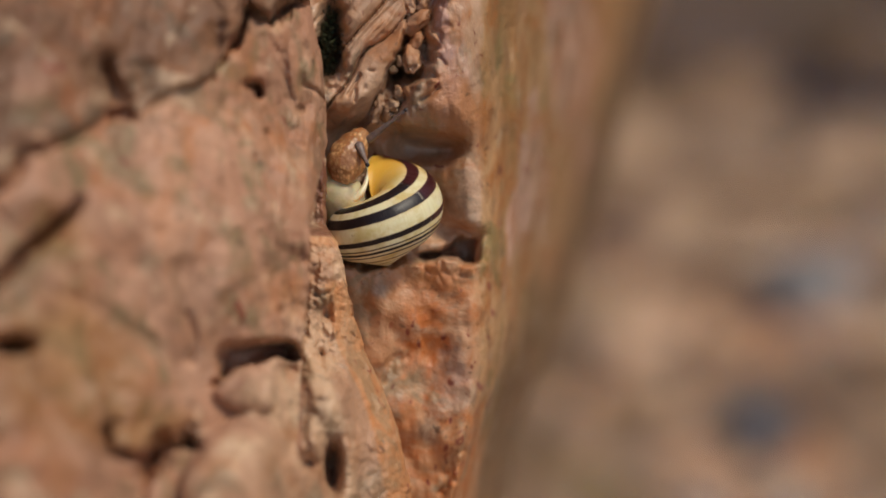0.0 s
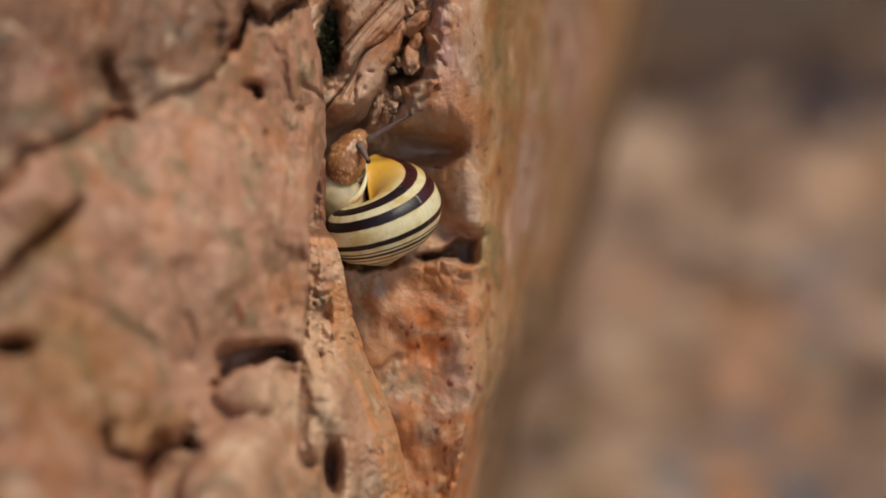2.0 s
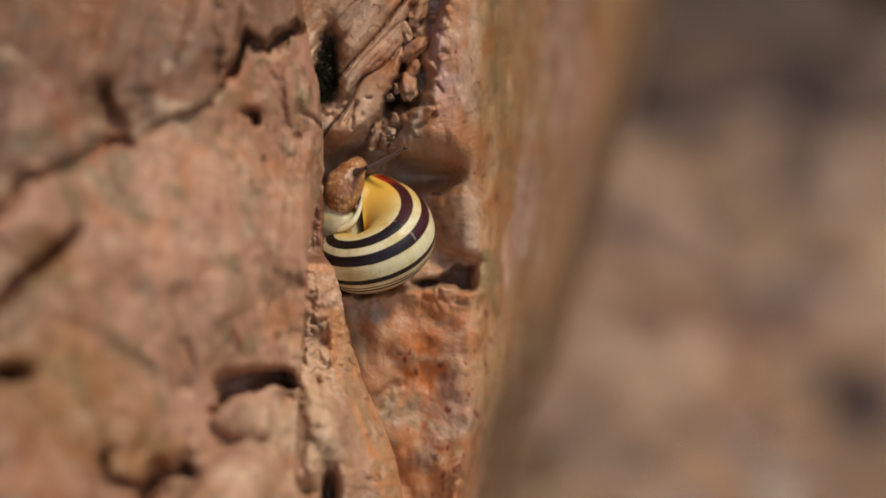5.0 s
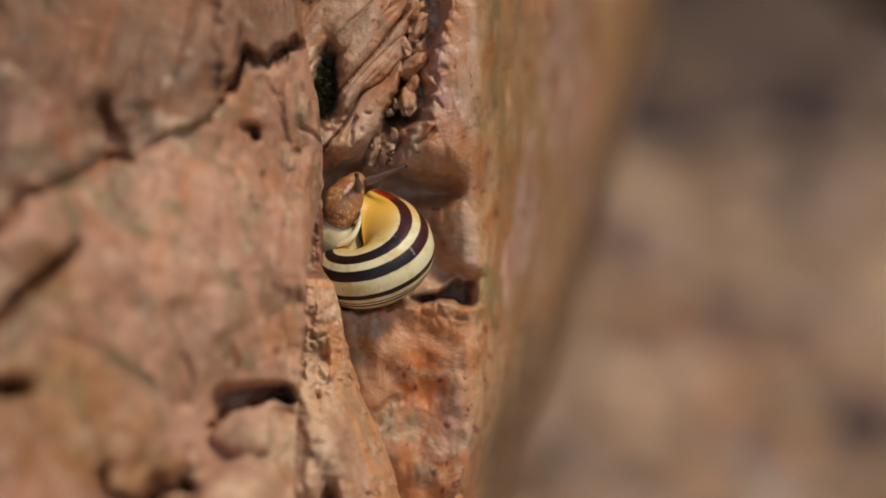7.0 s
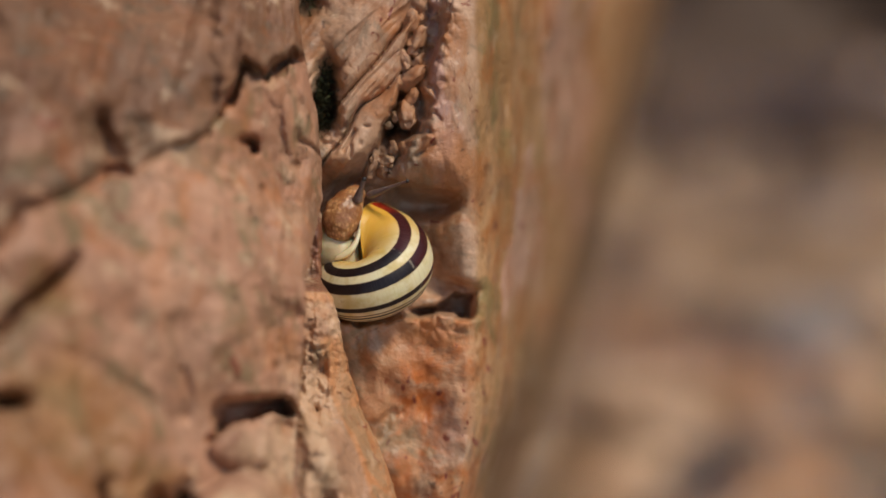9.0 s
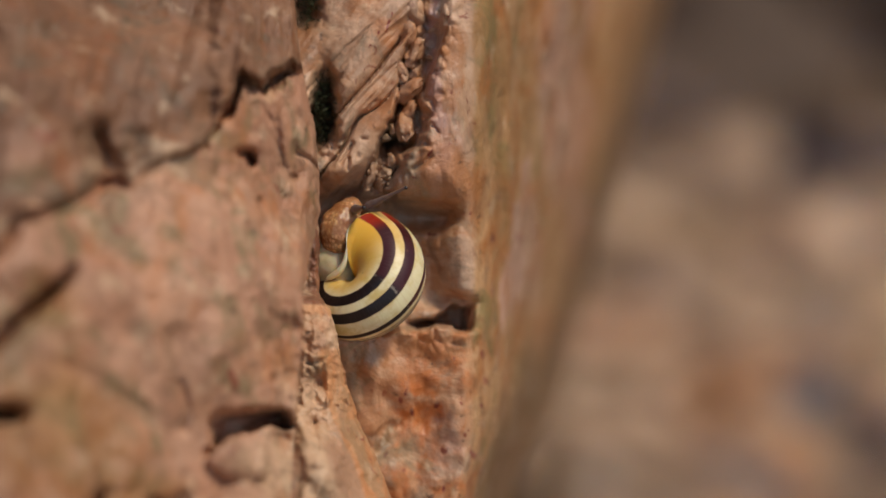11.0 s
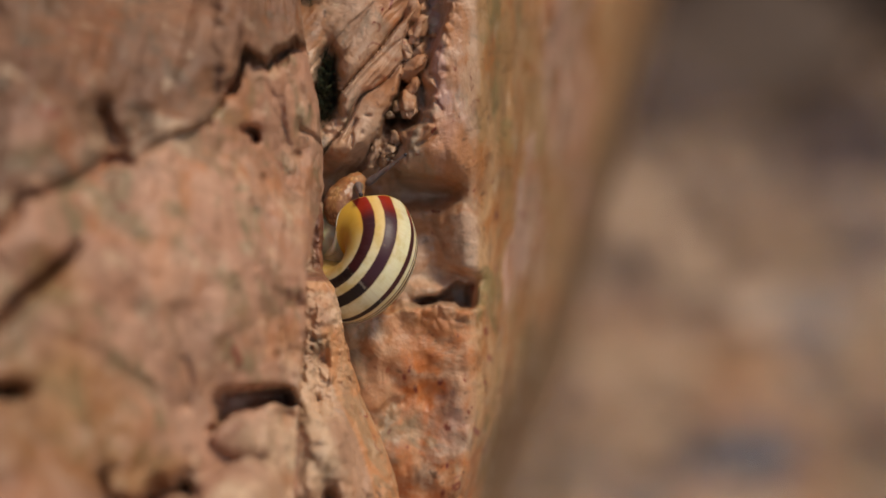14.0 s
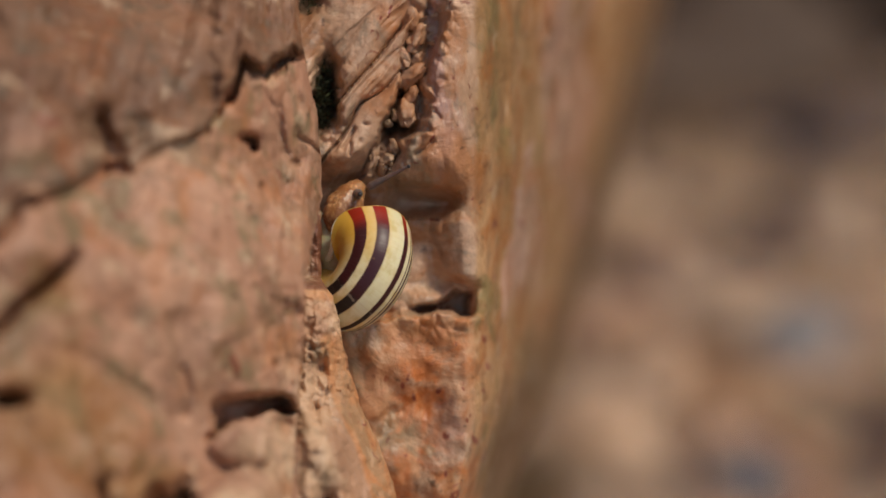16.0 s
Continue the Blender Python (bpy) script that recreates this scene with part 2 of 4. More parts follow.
def rib_lean(u, v):
    """How far the foot of the rib comes forward, away from its sharp edge."""
    return 0.10 * smooth(v, 450, 700) * np.clip(strip_edge(v) - u, 0, 260)


def front_depth(u, v):
    t = (580 - u) / 580
    d = -60 * np.sign(t) * np.abs(t) ** 0.78
    d = np.where(d < -110, -110 - 60 * np.tanh((-d - 110) / 60), d)
    wob = v + 9 * fbm(u, v, 60, 3)
    lean = fbm(u, v, 420, 1, 3)
    d = d + 5.0 * lean + 1.1 * fbm(u, v, 130, 2, 3) + 0.3 * fbm(u, v, 38, 4)
    # the slab above the slanting crack stands proud of the one below
    above = crack_line(u + 7 * fbm(u, v, 40, 8)) - wob
    above = above + 9 * smooth(u, 395, 430) * fbm(u, v * 0.15, 26, 27, 4, 0.6)
    proud = np.interp(u, [-200, 0, 200, 300, 420, 560], [3, 3, 2, 2, 4.5, 5])
    d = d - proud * smooth(above, -4, 12) + (3.2 * smooth(u, 250, 180) + 0.5) * np.exp(-(above / 13) ** 2)
    d = d + 10 * smooth(u, 360, 405) * np.exp(-((above - 8) / 13) ** 2)
    # its face leans outwards, and a lump at the far end is split off by a notch
    d = d + 0.066 * np.clip(above, 0, 700) * smooth(above, 0, 60) * (1 - 0.6 * spot(u, v, 60, 150, 130, 130))
    d = d + 0.8 * ridged(u * 0.95 + v * 0.25, v * 0.15, 70, 17) * smooth(above, 10, 60)
    d = d + (7 * groove(u + 8 * fbm(u, v, 40, 28), v, [(182, 122), (190, 150), (198, 180), (206, 206)], 24) + 3 * spot(u, v, 250, 160, 50, 50)) * smooth(above, -12, 0)
    # pits, cracks and an undercut block
    d = d + 7 * spot(u, v, 447, 151, 14, 8) + 7 * spot(u, v, 457, 164, 8, 11) + 15 * spot(u, v, 18, 614, 34, 17) + 2.5 * spot(u, v, 533, 194, 6, 7)
    d = d + 11 * groove(u, v + 9 * fbm(u, v, 50, 6), [(-40, 520), (20, 468), (90, 404), (155, 350)], 11) * smooth(u, 170, 90)
    low = np.interp(u, [380, 395, 420, 455, 490, 525], [690, 672, 654, 650, 634, 640]) + 5 * fbm(u, v, 30, 12)
    high = 603 + 5 * fbm(u, v, 40, 13)
    in_u = smooth(u + 8 * fbm(u, v, 30, 14) + 0.25 * (v - 630), 384, 412) * smooth(u - 0.3 * (v - 630), 540, 512)
    d = d + 15 * in_u * smooth(v, high - 8, high + 18) * smooth(v, low + 3, low - 7)
    bend = 9 * fbm(u, v, 110, 25, 2)
    d = d - 6 * np.sqrt(np.clip(1 - ((u - 440 + bend) / 62) ** 2 - ((v - 692) / 44) ** 2, 0, 1)) - 2 * groove(u, v, [(482, 650), (480, 690), (476, 726)], 9)
    d = d - 15 * np.sqrt(np.clip(1 - ((u - 440 + bend) / 128) ** 2 - ((v - 885 + bend) / 160) ** 2, 0, 1))
    d = d - 1.2 * smooth(fbm(u, v, 150, 15, 2), -0.1, 0.3)
    d = d + 1.2 * smooth(v, 722, 742) * smooth(v, 790, 750) * smooth(u, 380, 440)
    d = d + 8 * groove(u + 14 * fbm(u, v, 40, 19), v + 14 * fbm(u, v, 36, 20), [(192, 762), (206, 812), (250, 822), (330, 778)], 16)
    d = d + 6 * groove(u + 10 * fbm(u, v, 40, 24), v, [(262, 812), (250, 900)], 16)
    d = d + 2.2 * groove(u, v, [(330, 560), (345, 600), (335, 640)], 10) - 2.0 * spot(u, v, 90, 800, 110, 70)
    # low down the slab runs on into the crystalline rib
    meet = smooth(u, 450, 526) * smooth(v, 610, 720)
    d = d * (1 - meet) + meet * (0.6 - 0.03 * (strip_edge(v) - u) + 0.8 * fbm(u, v, 60, 26)) + 5 * groove(u + 8 * fbm(u, v, 40, 29), v, [(516, 655), (522, 720), (520, 790)], 20)
    # thin upright leaves of rock towards the free edge
    near_edge = smooth(u, 400, 520) * (1 - 0.8 * smooth(v, 560, 680))
    d = d + near_edge * (0.7 * ridged(u, v * 0.16, 26, 21) + 0.5 * fbm(u, v * 0.4, 14, 22))
    d = d + near_edge * 1.0 * groove(u + 8 * fbm(u, v, 30, 23), v, [(475, 60), (500, 100), (512, 150), (520, 240)], 6)
    d = d + 2.4 * groove(u, v, [(540, 150), (560, 160), (578, 182)], 4)
    # lower down the slab leans out over the stream
    return d - np.interp(v, [-200, 200, 300, 450, 650, 900, 1400], [2, 3, 7, 15, 20, 25, 27]) * (1 - 0.5 * meet) - rib_lean(u, v) * meet


def front_face():
    off = spaced((-3200, -760, 40), (-760, -140, 4), (-140, 0.5, 2.2))
    v = spaced((-2500, -200, 40), (-200, 960, 3.5), (960, 7000, 60))
    O, V = np.meshgrid(off, v)
    U = 580 + O + (front_edge(V) + 1.4 * fbm(V, V * 0, 26, 31) - 580) * np.exp(O / 110)
    D = front_depth(U, V) + (4.0 - 3.2 * smooth(V, 380, 425)) * smooth(O, -22, 0) ** 2
    D = D + 330 * smooth(V, -1100, -2700) ** 2 + 260 * smooth(O, -2100, -3300) ** 2 + 14 * fbm(U, V, 700, 35) * smooth(np.maximum(np.abs(V - 350), np.abs(O + 350)), 600, 1200)
    # round the free edge and run back into the rock
    back = np.array([0.6, 1.6, 3.2, 6, 10, 16, 26, 60, 120])
    in_u = np.array([-0.5, -3, -8, -16, -26, -36, -46, -60, -80])
    U2 = U[:, -1:] + in_u + 2 * fbm(V[:, -1:], back[None, :] * 9, 20, 33)
    D2 = D[:, -1:] + back
    V2 = np.repeat(V[:, -1:], len(back), 1)
    U, V, D = np.hstack([U, U2]), np.hstack([V, V2]), np.hstack([D, D2])
    ends = [np.hstack([U[:, :1], U]), np.hstack([V[:, :1], V]), np.hstack([D[:, :1] + 250, D])]
    U, V, D = [np.vstack([e[:1], e]) for e in ends]
    D[0] = np.maximum(D[0], 250)
    upper = smooth(crack_line(U) - V, 0, 12) * (1 - 0.7 * spot(U, V, 70, 170, 120, 120))
    cream = 0.7 * spot(U, V, 420, 860, 120, 120) + 0.35 * spot(U, V, 455, 685, 90, 50) + 0.5 * spot(U, V, 380, 230, 80, 60) + 0.4 * smooth(U, 430, 530)
    flecks = sum(1.2 * spot(U, V, a, b, 7, 8) for a, b in ((533, 194), (316, 386), (502, 500), (425, 428), (497, 545), (470, 232)))
    rnd = random.Random(29)
    for _ in range(46):
        cu, cv, r = rnd.uniform(240, 560), rnd.uniform(60, 720), rnd.uniform(4, 9)
        flecks = flecks + rnd.uniform(0.3, 0.8) * spot(U, V, cu, cv, r, r * rnd.uniform(0.8, 1.6))
    for _ in range(30):
        cu, cv, r = rnd.uniform(60, 540), rnd.uniform(200, 720), rnd.uniform(8, 20)
        cream = cream + rnd.uniform(0.3, 0.7) * spot(U, V, cu, cv, r * rnd.uniform(0.7, 1.4), r)
    # crystals beside the crack, their white glint painted in as cream
    cream = cream + 1.2 * spot(U, V, 490, 52, 9, 9)
    ochre = 0.8 * spot(U, V, 110, 640, 190, 150) + 0.6 * spot(U, V, 260, 760, 120, 60) + 0.6 * spot(U, V, 90, 400, 80, 80) + 0.5 * spot(U, V, 430, 60, 60, 50)
    part("front_slab", sheet("front_slab", wall_place(U, V, D), PINK, brown=1.1 * upper + flecks + 0.55 * spot(U, V, 70, 370, 120, 55) + 0.7 * groove(U, V, [(516, 640), (522, 720), (520, 790)], 22), cream=cream, ochre=ochre), None, rock_wall, "pinkish tan weathered quartzite slab with cracks")


def strip_edge(v):
    return np.interp(v, [230, 280, 395, 403, 415, 430, 450, 520, 620, 700, 790, 882, 1100, 3300], [570, 577, 576, 578, 586, 596, 604, 618, 645, 683, 712, 730, 760, 900])


def strip_depth(u, v):
    e = strip_edge(v)
    d = 0.4 - 4.5 * smooth(v, 600, 480) - 0.03 * (e - u) * smooth(v, 400, 700) + 2.0 * smooth(e - u, 42, 0)
    rough = smooth(594 - u + 0.12 * (v - 500), 0, 18) * smooth(v, 436, 476) * (1 - 0.6 * smooth(v, 630, 700))
    d = d - rough * 1.5 * crumbs(u + 9 * fbm(u, v, 20, 41), v * 0.7 + 9 * fbm(u, v, 26, 46), 21, 3) - 1.4 * fbm(u, v * 0.5, 46, 42) - 0.4 * fbm(u, v, 12, 43)
    d = d + 16 * spot(u, v, 587, 828, 15, 44) + 5 * spot(u, v, 545, 822, 16, 13) + 4 * spot(u, v, 566, 632, 15, 18) + 3 * spot(u, v, 578, 555, 10, 16)
    d = d - 5.5 * spot(u, v, 586, 705, 28, 52) - 3.0 * spot(u, v, 618, 810, 18, 70) - 3.0 * spot(u, v, 552, 770, 14, 40)
    d = d + 1.6 * groove(u, v, [(618, 530), (622, 560)], 4) + 1.6 * spot(u, v, 624, 594, 4, 6)
    d = d - 5 * smooth(v, 590, 790) - rib_lean(u, v) + (3.5 - 4.5 * smooth(v, 600, 720)) * smooth(u, 550, 526) + 12 * smooth(u, 516, 480)
    d = d + 4 * groove(u + 6 * fbm(u, v, 30, 44), v, [(520, 650), (526, 720), (522, 800)], 20)
    d = d + 6.5 * smooth(v, 418, 394)
    return d + 24 * smooth(v, 300, 240) ** 2


def lower_strip():
    off = spaced((-300, -90, 5), (-90, 0.5, 2.0))
    v = spaced((236, 960, 2.6), (960, 7000, 60))
    O, V = np.meshgrid(off, v)
    U = strip_edge(V) + O + 2.2 * fbm(V, V * 0, 18, 51)
    D = strip_depth(U, V) + 1.6 * smooth(O, -10, 0) ** 2
    back = np.array([0.5, 1.4, 3, 6, 10, 18, 60])
    in_u = np.array([0.2, -1, -4, -9, -16, -24, -60])
    U = np.hstack([U, U[:, -1:] + in_u])
    D = np.hstack([D, D[:, -1:] + back])
    V = np.hstack([V, np.repeat(V[:, -1:], len(back), 1)])
    part("crystalline_rib", sheet("crystalline_rib", wall_place(U, V, D), CREAM, rust=np.maximum(smooth(strip_edge(V) - U, 60, 30) * smooth(V, 470, 520), smooth(V, 455, 420)), brown=smooth(V, 432, 405) + 0.8 * groove(U, V, [(520, 640), (526, 720), (522, 800)], 22)), None, rock_wall, "crumbly cream and tan rib of quartz crystals")


def far_edge(v):
    return np.interp(v, [-2500, -160, 0, 200, 400, 540, 620, 700, 800, 900, 1100, 3300], [1420, 1205, 1162, 1108, 1052, 1014, 982, 940, 906, 880, 850, 820])


def recess_depth(u, v):
    d = 17.0 + 1.5 * fbm(u, v, 160, 61) + 0.5 * fbm(u, v, 40, 62) + 0.12 * fbm(u, v, 12, 63)
    # slanting layered block above the snail
    w = u + 8 * fbm(u, v, 50, 64)
    edge = np.interp(v, [-700, -130, -60, 0, 60, 130, 175, 215, 250, 275], [860, 770, 738, 718, 712, 690, 668, 645, 612, 560])
    block = smooth(w, edge + 7, edge - 5)
    s = u * 0.763 + v * 0.647 + 1.1 * fbm(u, v, 16, 65, 1) + 4 * fbm(u, v, 70, 66, 1)
    along = v * 0.763 - u * 0.647
    second = 568 - 12 * np.exp(-((along + 345) / 40) ** 2)
    grain = 0.22 * ridged(s, along * 0.10, 17, 67) + 0.5 * fbm(s, along * 0.35, 40, 68, 3)
    # three overlapping leaves, each standing proud of the one before
    one = 8.5 + 2.2 * smooth(s, 478, 522) ** 2 + 0.00045 * np.clip(430 - s, 0, 150) ** 2
    two = 7.6 + 2.2 * smooth(s, 530, second) ** 1.6 - 0.5 * smooth(s, 536, 522)
    f = np.clip((s - second) / (618 - second), 0, 1)
    three = 6.6 + 2.6 * (2 * f - 0.75) ** 2 - 0.6
    face = np.where(s < 522, one, np.where(s < second, two, three)) + grain - 0.012 * (np.clip(v, -300, 300) - 100)
    face = face + 2.2 * np.exp(-((s - 521) / 2.6) ** 2) + 2.4 * np.exp(-((s - second + 1) / 2.6) ** 2) * smooth(along, -470, -430)
    face = face + 11.0 * smooth(v, 168, 240) ** 1.3 - 0.9 * groove(u, v, [(598, 218), (612, 209), (630, 206)], 6)
    face = face + 1.7 * groove(u, v, [(636, 133), (627, 150), (616, 168)], 3.4) + 1.2 * groove(u, v, [(630, 160), (628, 178)], 3)
    face = face + 0.6 * spot(u, v, 646, 156, 4, 5) + 1.0 * spot(u, v, 657, 125, 6, 2.5)
    face = face + 0.5 * smooth(fbm(s, along * 0.07, 6, 101, 1), 0.55, 0.75)
    d = d * (1 - block) + face * block
    # crumbly gully
    gully = smooth(w, edge - 2, edge + 10) * smooth(w, 800 - 0.2 * v, 770 - 0.2 * v) * smooth(v, 250, 215)
    d = d - gully * (2.5 * crumbs(u + 6 * fbm(u, v, 40, 167, 2), v + 6 * fbm(u, v, 40, 168, 2), 40, 9) + 0.6 * fbm(u, v, 16, 169) + 2.5)
    d = d + gully * (10 * spot(u, v, 697, 125, 13, 34) + 8 * spot(u, v, 722, 130, 18, 12) + 6 * spot(u, v, 716, 68, 10, 12))
    # smooth bulge with a hollow under it
    lip = np.interp(u, [640, 690, 740, 790, 830, 850, 900], [206, 216, 222, 226, 236, 262, 300])
    inner = np.interp(v, [-700, -160, 0, 50, 100, 138, 152, 190, 215], [860, 800, 766, 757, 752, 742, 716, 702, 686]) + 9 * fbm(u, v, 34, 86, 2)
    bulge = smooth(w, inner - 10, inner + 24) * smooth(v, lip + 42, lip - 46) ** 0.55
    crusty = np.exp(-((w - inner - 14) / 20) ** 2) * smooth(v, 230, 190)
    d = d * (1 - bulge) + bulge * (5.5 + crusty * (0.8 - 1.6 * crumbs(u + 5 * fbm(u, v, 30, 88, 2), v + 5 * fbm(u, v, 30, 89, 2), 26, 11)) + 0.8 * fbm(u, v * 0.4, 40, 70) + 2.0 * smooth(v, 120, -200) + 0.00045 * (u - 775) ** 2)
    d = d + 1.4 * groove(u, v, [(745, 178), (762, 168), (775, 156)], 5) + 0.8 * groove(u, v, [(776, 100), (788, 114)], 4)
    d = d + 4.5 * smooth(v, lip, lip + 34) * smooth(v, 300 - 0.25 * np.clip(u - 760, 0, 90), 270 - 0.25 * np.clip(u - 760, 0, 90)) * smooth(u, 680, 720) * smooth(u, 848, 790)
    # the face beside the shell, the slot under it and the rusty face below
    beside = smooth(v, 268, 330) * smooth(v, 436, 404) * smooth(u, 680, 790)
    d = d + beside * (-0.5 + 0.04 * (v - 300))
    roof = np.interp(u, [640, 700, 740, 780, 810, 850], [466, 460, 452, 440, 424, 418]) + 6 * fbm(u, v, 34, 71, 2)
    sill = np.interp(u, [640, 700, 760, 800, 850], [472, 468, 462, 456, 462]) + 6 * fbm(u, v, 34, 72, 3)
    slot = smooth(v, roof - 5, roof + 6) * smooth(v, sill + 5, sill - 4) * smooth(u, 700, 760) * smooth(u, 858, 826)
    d = d + 9 * slot
    ramp = 6 * smooth(u, 800, 745)
    below = smooth(v, sill - 4 - ramp, sill + 10)
    lower = 11.0 + 0.022 * np.clip(v - 460, 0, 600) + 1.5 * smooth(u, 700, 620) + 1.8 * fbm(u, v, 120, 73, 3) + 0.5 * fbm(u, v * 0.6, 40, 74, 3)
    lower = lower - 1.4 * crumbs(u + 5 * fbm(u, v, 34, 76, 2), v + 5 * fbm(u, v, 34, 77, 2), 30, 15) * smooth(v, 515, 468) * smooth(u, 690, 750)
    d = d * (1 - below) + lower * below
    d = d + 1.2 * groove(u + 9 * fbm(u, v, 24, 90), v, [(672, 672), (700, 640), (706, 632)], 10) + 1.6 * groove(u + 9 * fbm(u, v, 24, 91), v, [(780, 870), (800, 840), (814, 800)], 8)
    # deep mossy cleft behind the free edge
    cu = u + 10 * fbm(u, v, 40, 78)
    d = d + 15 * np.clip(1.3 * spot(cu, v, 578, 82, 20, 62, 6) + 1.2 * spot(cu, v, 552, -125, 22, 40), 0, 1)
    return d


def recess_face():
    n_in, n_side = 200, 120
    v = spaced((-2500, -200, 40), (-200, 960, 2.8), (960, 7000, 60))
    turn = np.interp(v, [-2500, 200, 500, 600, 700, 780, 900, 3300], [815, 815, 826, 834, 830, 812, 792, 780])
    a = np.linspace(0, 1, n_in)[None, :]
    U1 = 470 + (turn[:, None] - 470) * a
    b = np.linspace(0, 1, n_side)[None, 1:]
    U2 = turn[:, None] + (far_edge(v)[:, None] - turn[:, None]) * (1 - (1 - b) ** 1.5) + 5 * b * fbm(v[:, None], b * 200, 90, 83)
    U = np.hstack([U1, U2])
    V = np.repeat(v[:, None], U.shape[1], 1)
    start = np.interp(V, [240, 300, 392, 414], [828, 772, 772, 832])
    calm = np.clip((U + 5 * fbm(U, V, 60, 105, 3) - start) / (868 - start), 0, 1)
    D = recess_depth(U, V) * (1 - calm) + calm * (np.interp(V, [-200, 190, 260, 440, 490, 900], [8, 7, 9, 9.5, 12, 20]) + 0.8 * fbm(U, V * 0.3, 60, 84))
    run = np.clip(U - turn[:, None], 0, None)
    span = (far_edge(v) - turn)[:, None]
    D = D + 270 * np.clip(span / 220, 0.6, 1) * (run / span) ** 2.1 + 1.6 * fbm(run * 2, V * 0.25, 60, 81) * smooth(run, 0, 60) + 8 * fbm(run * 3, V * 0.5, 240, 82) * smooth(run, 20, 120)
    c = np.linspace(0, 1, 14)[None, 1:]
    U3 = U[:, -1:] - 420 * c ** 1.6
    D3 = D[:, -1:] + 300 * c ** 0.7
    U, D = np.hstack([U, U3]), np.hstack([D, D3])
    V = np.repeat(v[:, None], U.shape[1], 1)
    U, V = np.vstack([U[:1], U]), np.vstack([V[:1], V])
    D = np.vstack([D[:1] * 0 + 620, D])
    D = D + 330 * smooth(V, -1100, -2700) ** 2
    rust = 0.4 * spot(U, V, 770, 244, 76, 24) + smooth(V, 440, 490) * smooth(U, 890, 850) + 0.25 * smooth(U, 825, 860) * smooth(U, 960, 880) * smooth(V, 560, 400)
    olive = 0.3 * smooth(U, 760, 700) * smooth(V, 230, 190) + smooth(U, 832, 866) * (0.8 + 0.2 * smooth(V, 330, 560))
    band = fbm(U + 10 * fbm(U, V, 120, 92), V * 0.10, 44, 85, 3)
    pale = smooth(band, -0.08, 0.2) * smooth(U, 850, 900) * smooth(V, 600, 300) + 0.9 * spot(U, V, 800, 180, 44, 120) + 1.2 * spot(U, V, 1000, 20, 34, 220)
    # shade painted brown low on the turning side and along the far edge; faint banding
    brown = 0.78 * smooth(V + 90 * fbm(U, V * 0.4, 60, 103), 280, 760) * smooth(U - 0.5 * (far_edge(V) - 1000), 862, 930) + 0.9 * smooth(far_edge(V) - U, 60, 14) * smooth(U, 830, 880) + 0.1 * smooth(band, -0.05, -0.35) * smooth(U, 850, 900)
    broken = smooth(fbm(U, V, 16, 99), -0.15, 0.25)
    vein = 0.75 * groove(U, V, [(740, 174), (752, 168), (766, 158), (778, 148)], 5) * broken + 0.5 * groove(U + 6 * fbm(U, V, 20, 97), V, [(778, 92), (788, 114)], 4) * broken + 0.5 * groove(U + 4 * fbm(U, V, 20, 98), V, [(812, 90), (822, 128)], 4) * broken
    vein = vein + 0.3 * spot(U, V, 848, 220, 6, 12) + 0.3 * smooth(fbm(U, V * 0.45, 12, 100, 2), 0.16, 0.3) * smooth(U, 820, 845) * smooth(U, 900, 870) * smooth(V, 260, 200)
    streak = fbm(U + 6 * fbm(U, V, 120, 107), V * 0.06, 30, 106, 2)
    brown = brown + 0.25 * smooth(streak, 0.1, 0.4) * smooth(U, 850, 890) * smooth(V, 480, 300)
    rnd = random.Random(17)
    for _ in range(34):
        cu, cv, r = rnd.uniform(690, 880), rnd.uniform(470, 870), rnd.uniform(2.5, 6)
        vein = vein + rnd.uniform(0.5, 1.0) * spot(U, V, cu, cv, r, r * rnd.uniform(1, 2.2), rnd.uniform(-40, 40))
    vein = vein + 0.8 * groove(U + 5 * fbm(U, V, 24, 109), V + 5 * fbm(U, V, 20, 110), [(742, 288), (785, 294), (822, 284), (846, 254)], 4.5) * broken
    for cu, cv, r in ((885, 302, 7), (906, 342, 6), (884, 396, 7), (842, 430, 7), (866, 262, 5), (898, 230, 6), (840, 150, 4), (852, 330, 5), (930, 300, 7)):
        vein = vein + 0.55 * spot(U, V, cu, cv, r, 2.0 * r)
    for ends in ([(706, -98), (694, -60)], [(714, -84), (703, -48)], [(690, -84), (682, -62)], [(668, -40), (664, -30)]):
        vein = vein + 0.8 * groove(U, V, ends, 3.5) * broken
    rose = 0.8 * groove(U + 8 * fbm(U, V, 40, 104), V, [(775, -120), (782, 0), (790, 90)], 15) + 0.55 * spot(U, V, 800, 150, 24, 60) + 0.5 * smooth(V, 560, 600) * spot(U, V, 800, 660, 60, 110)
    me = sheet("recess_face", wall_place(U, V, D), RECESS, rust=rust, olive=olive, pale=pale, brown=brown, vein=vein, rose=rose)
    part("recess_face", me, None, rock_wall, "rust-stained rock face with a hollow and a slot")


front_face()
lower_strip()
recess_face()


def stone_mesh(bm, rnd, x, y, z, a, b, c, level=2):
    seed = rnd.random() * 50
    m = Matrix.Translation((x, y, z)) @ Euler((rnd.uniform(-.3, .3), rnd.uniform(-.3, .3), rnd.uniform(0, 6.3))).to_matrix().to_4x4() @ Matrix.Diagonal((a, b, c, 1))
    made = bmesh.ops.create_icosphere(bm, subdivisions=level, radius=1)["verts"]
    for p in made:
        p.co = m @ (p.co * (1 + 0.35 * noise.noise(p.co * 1.1 + Vector((seed, seed, seed))) + 0.1 * noise.noise(p.co * 3 + Vector((seed, 0, 0)))))


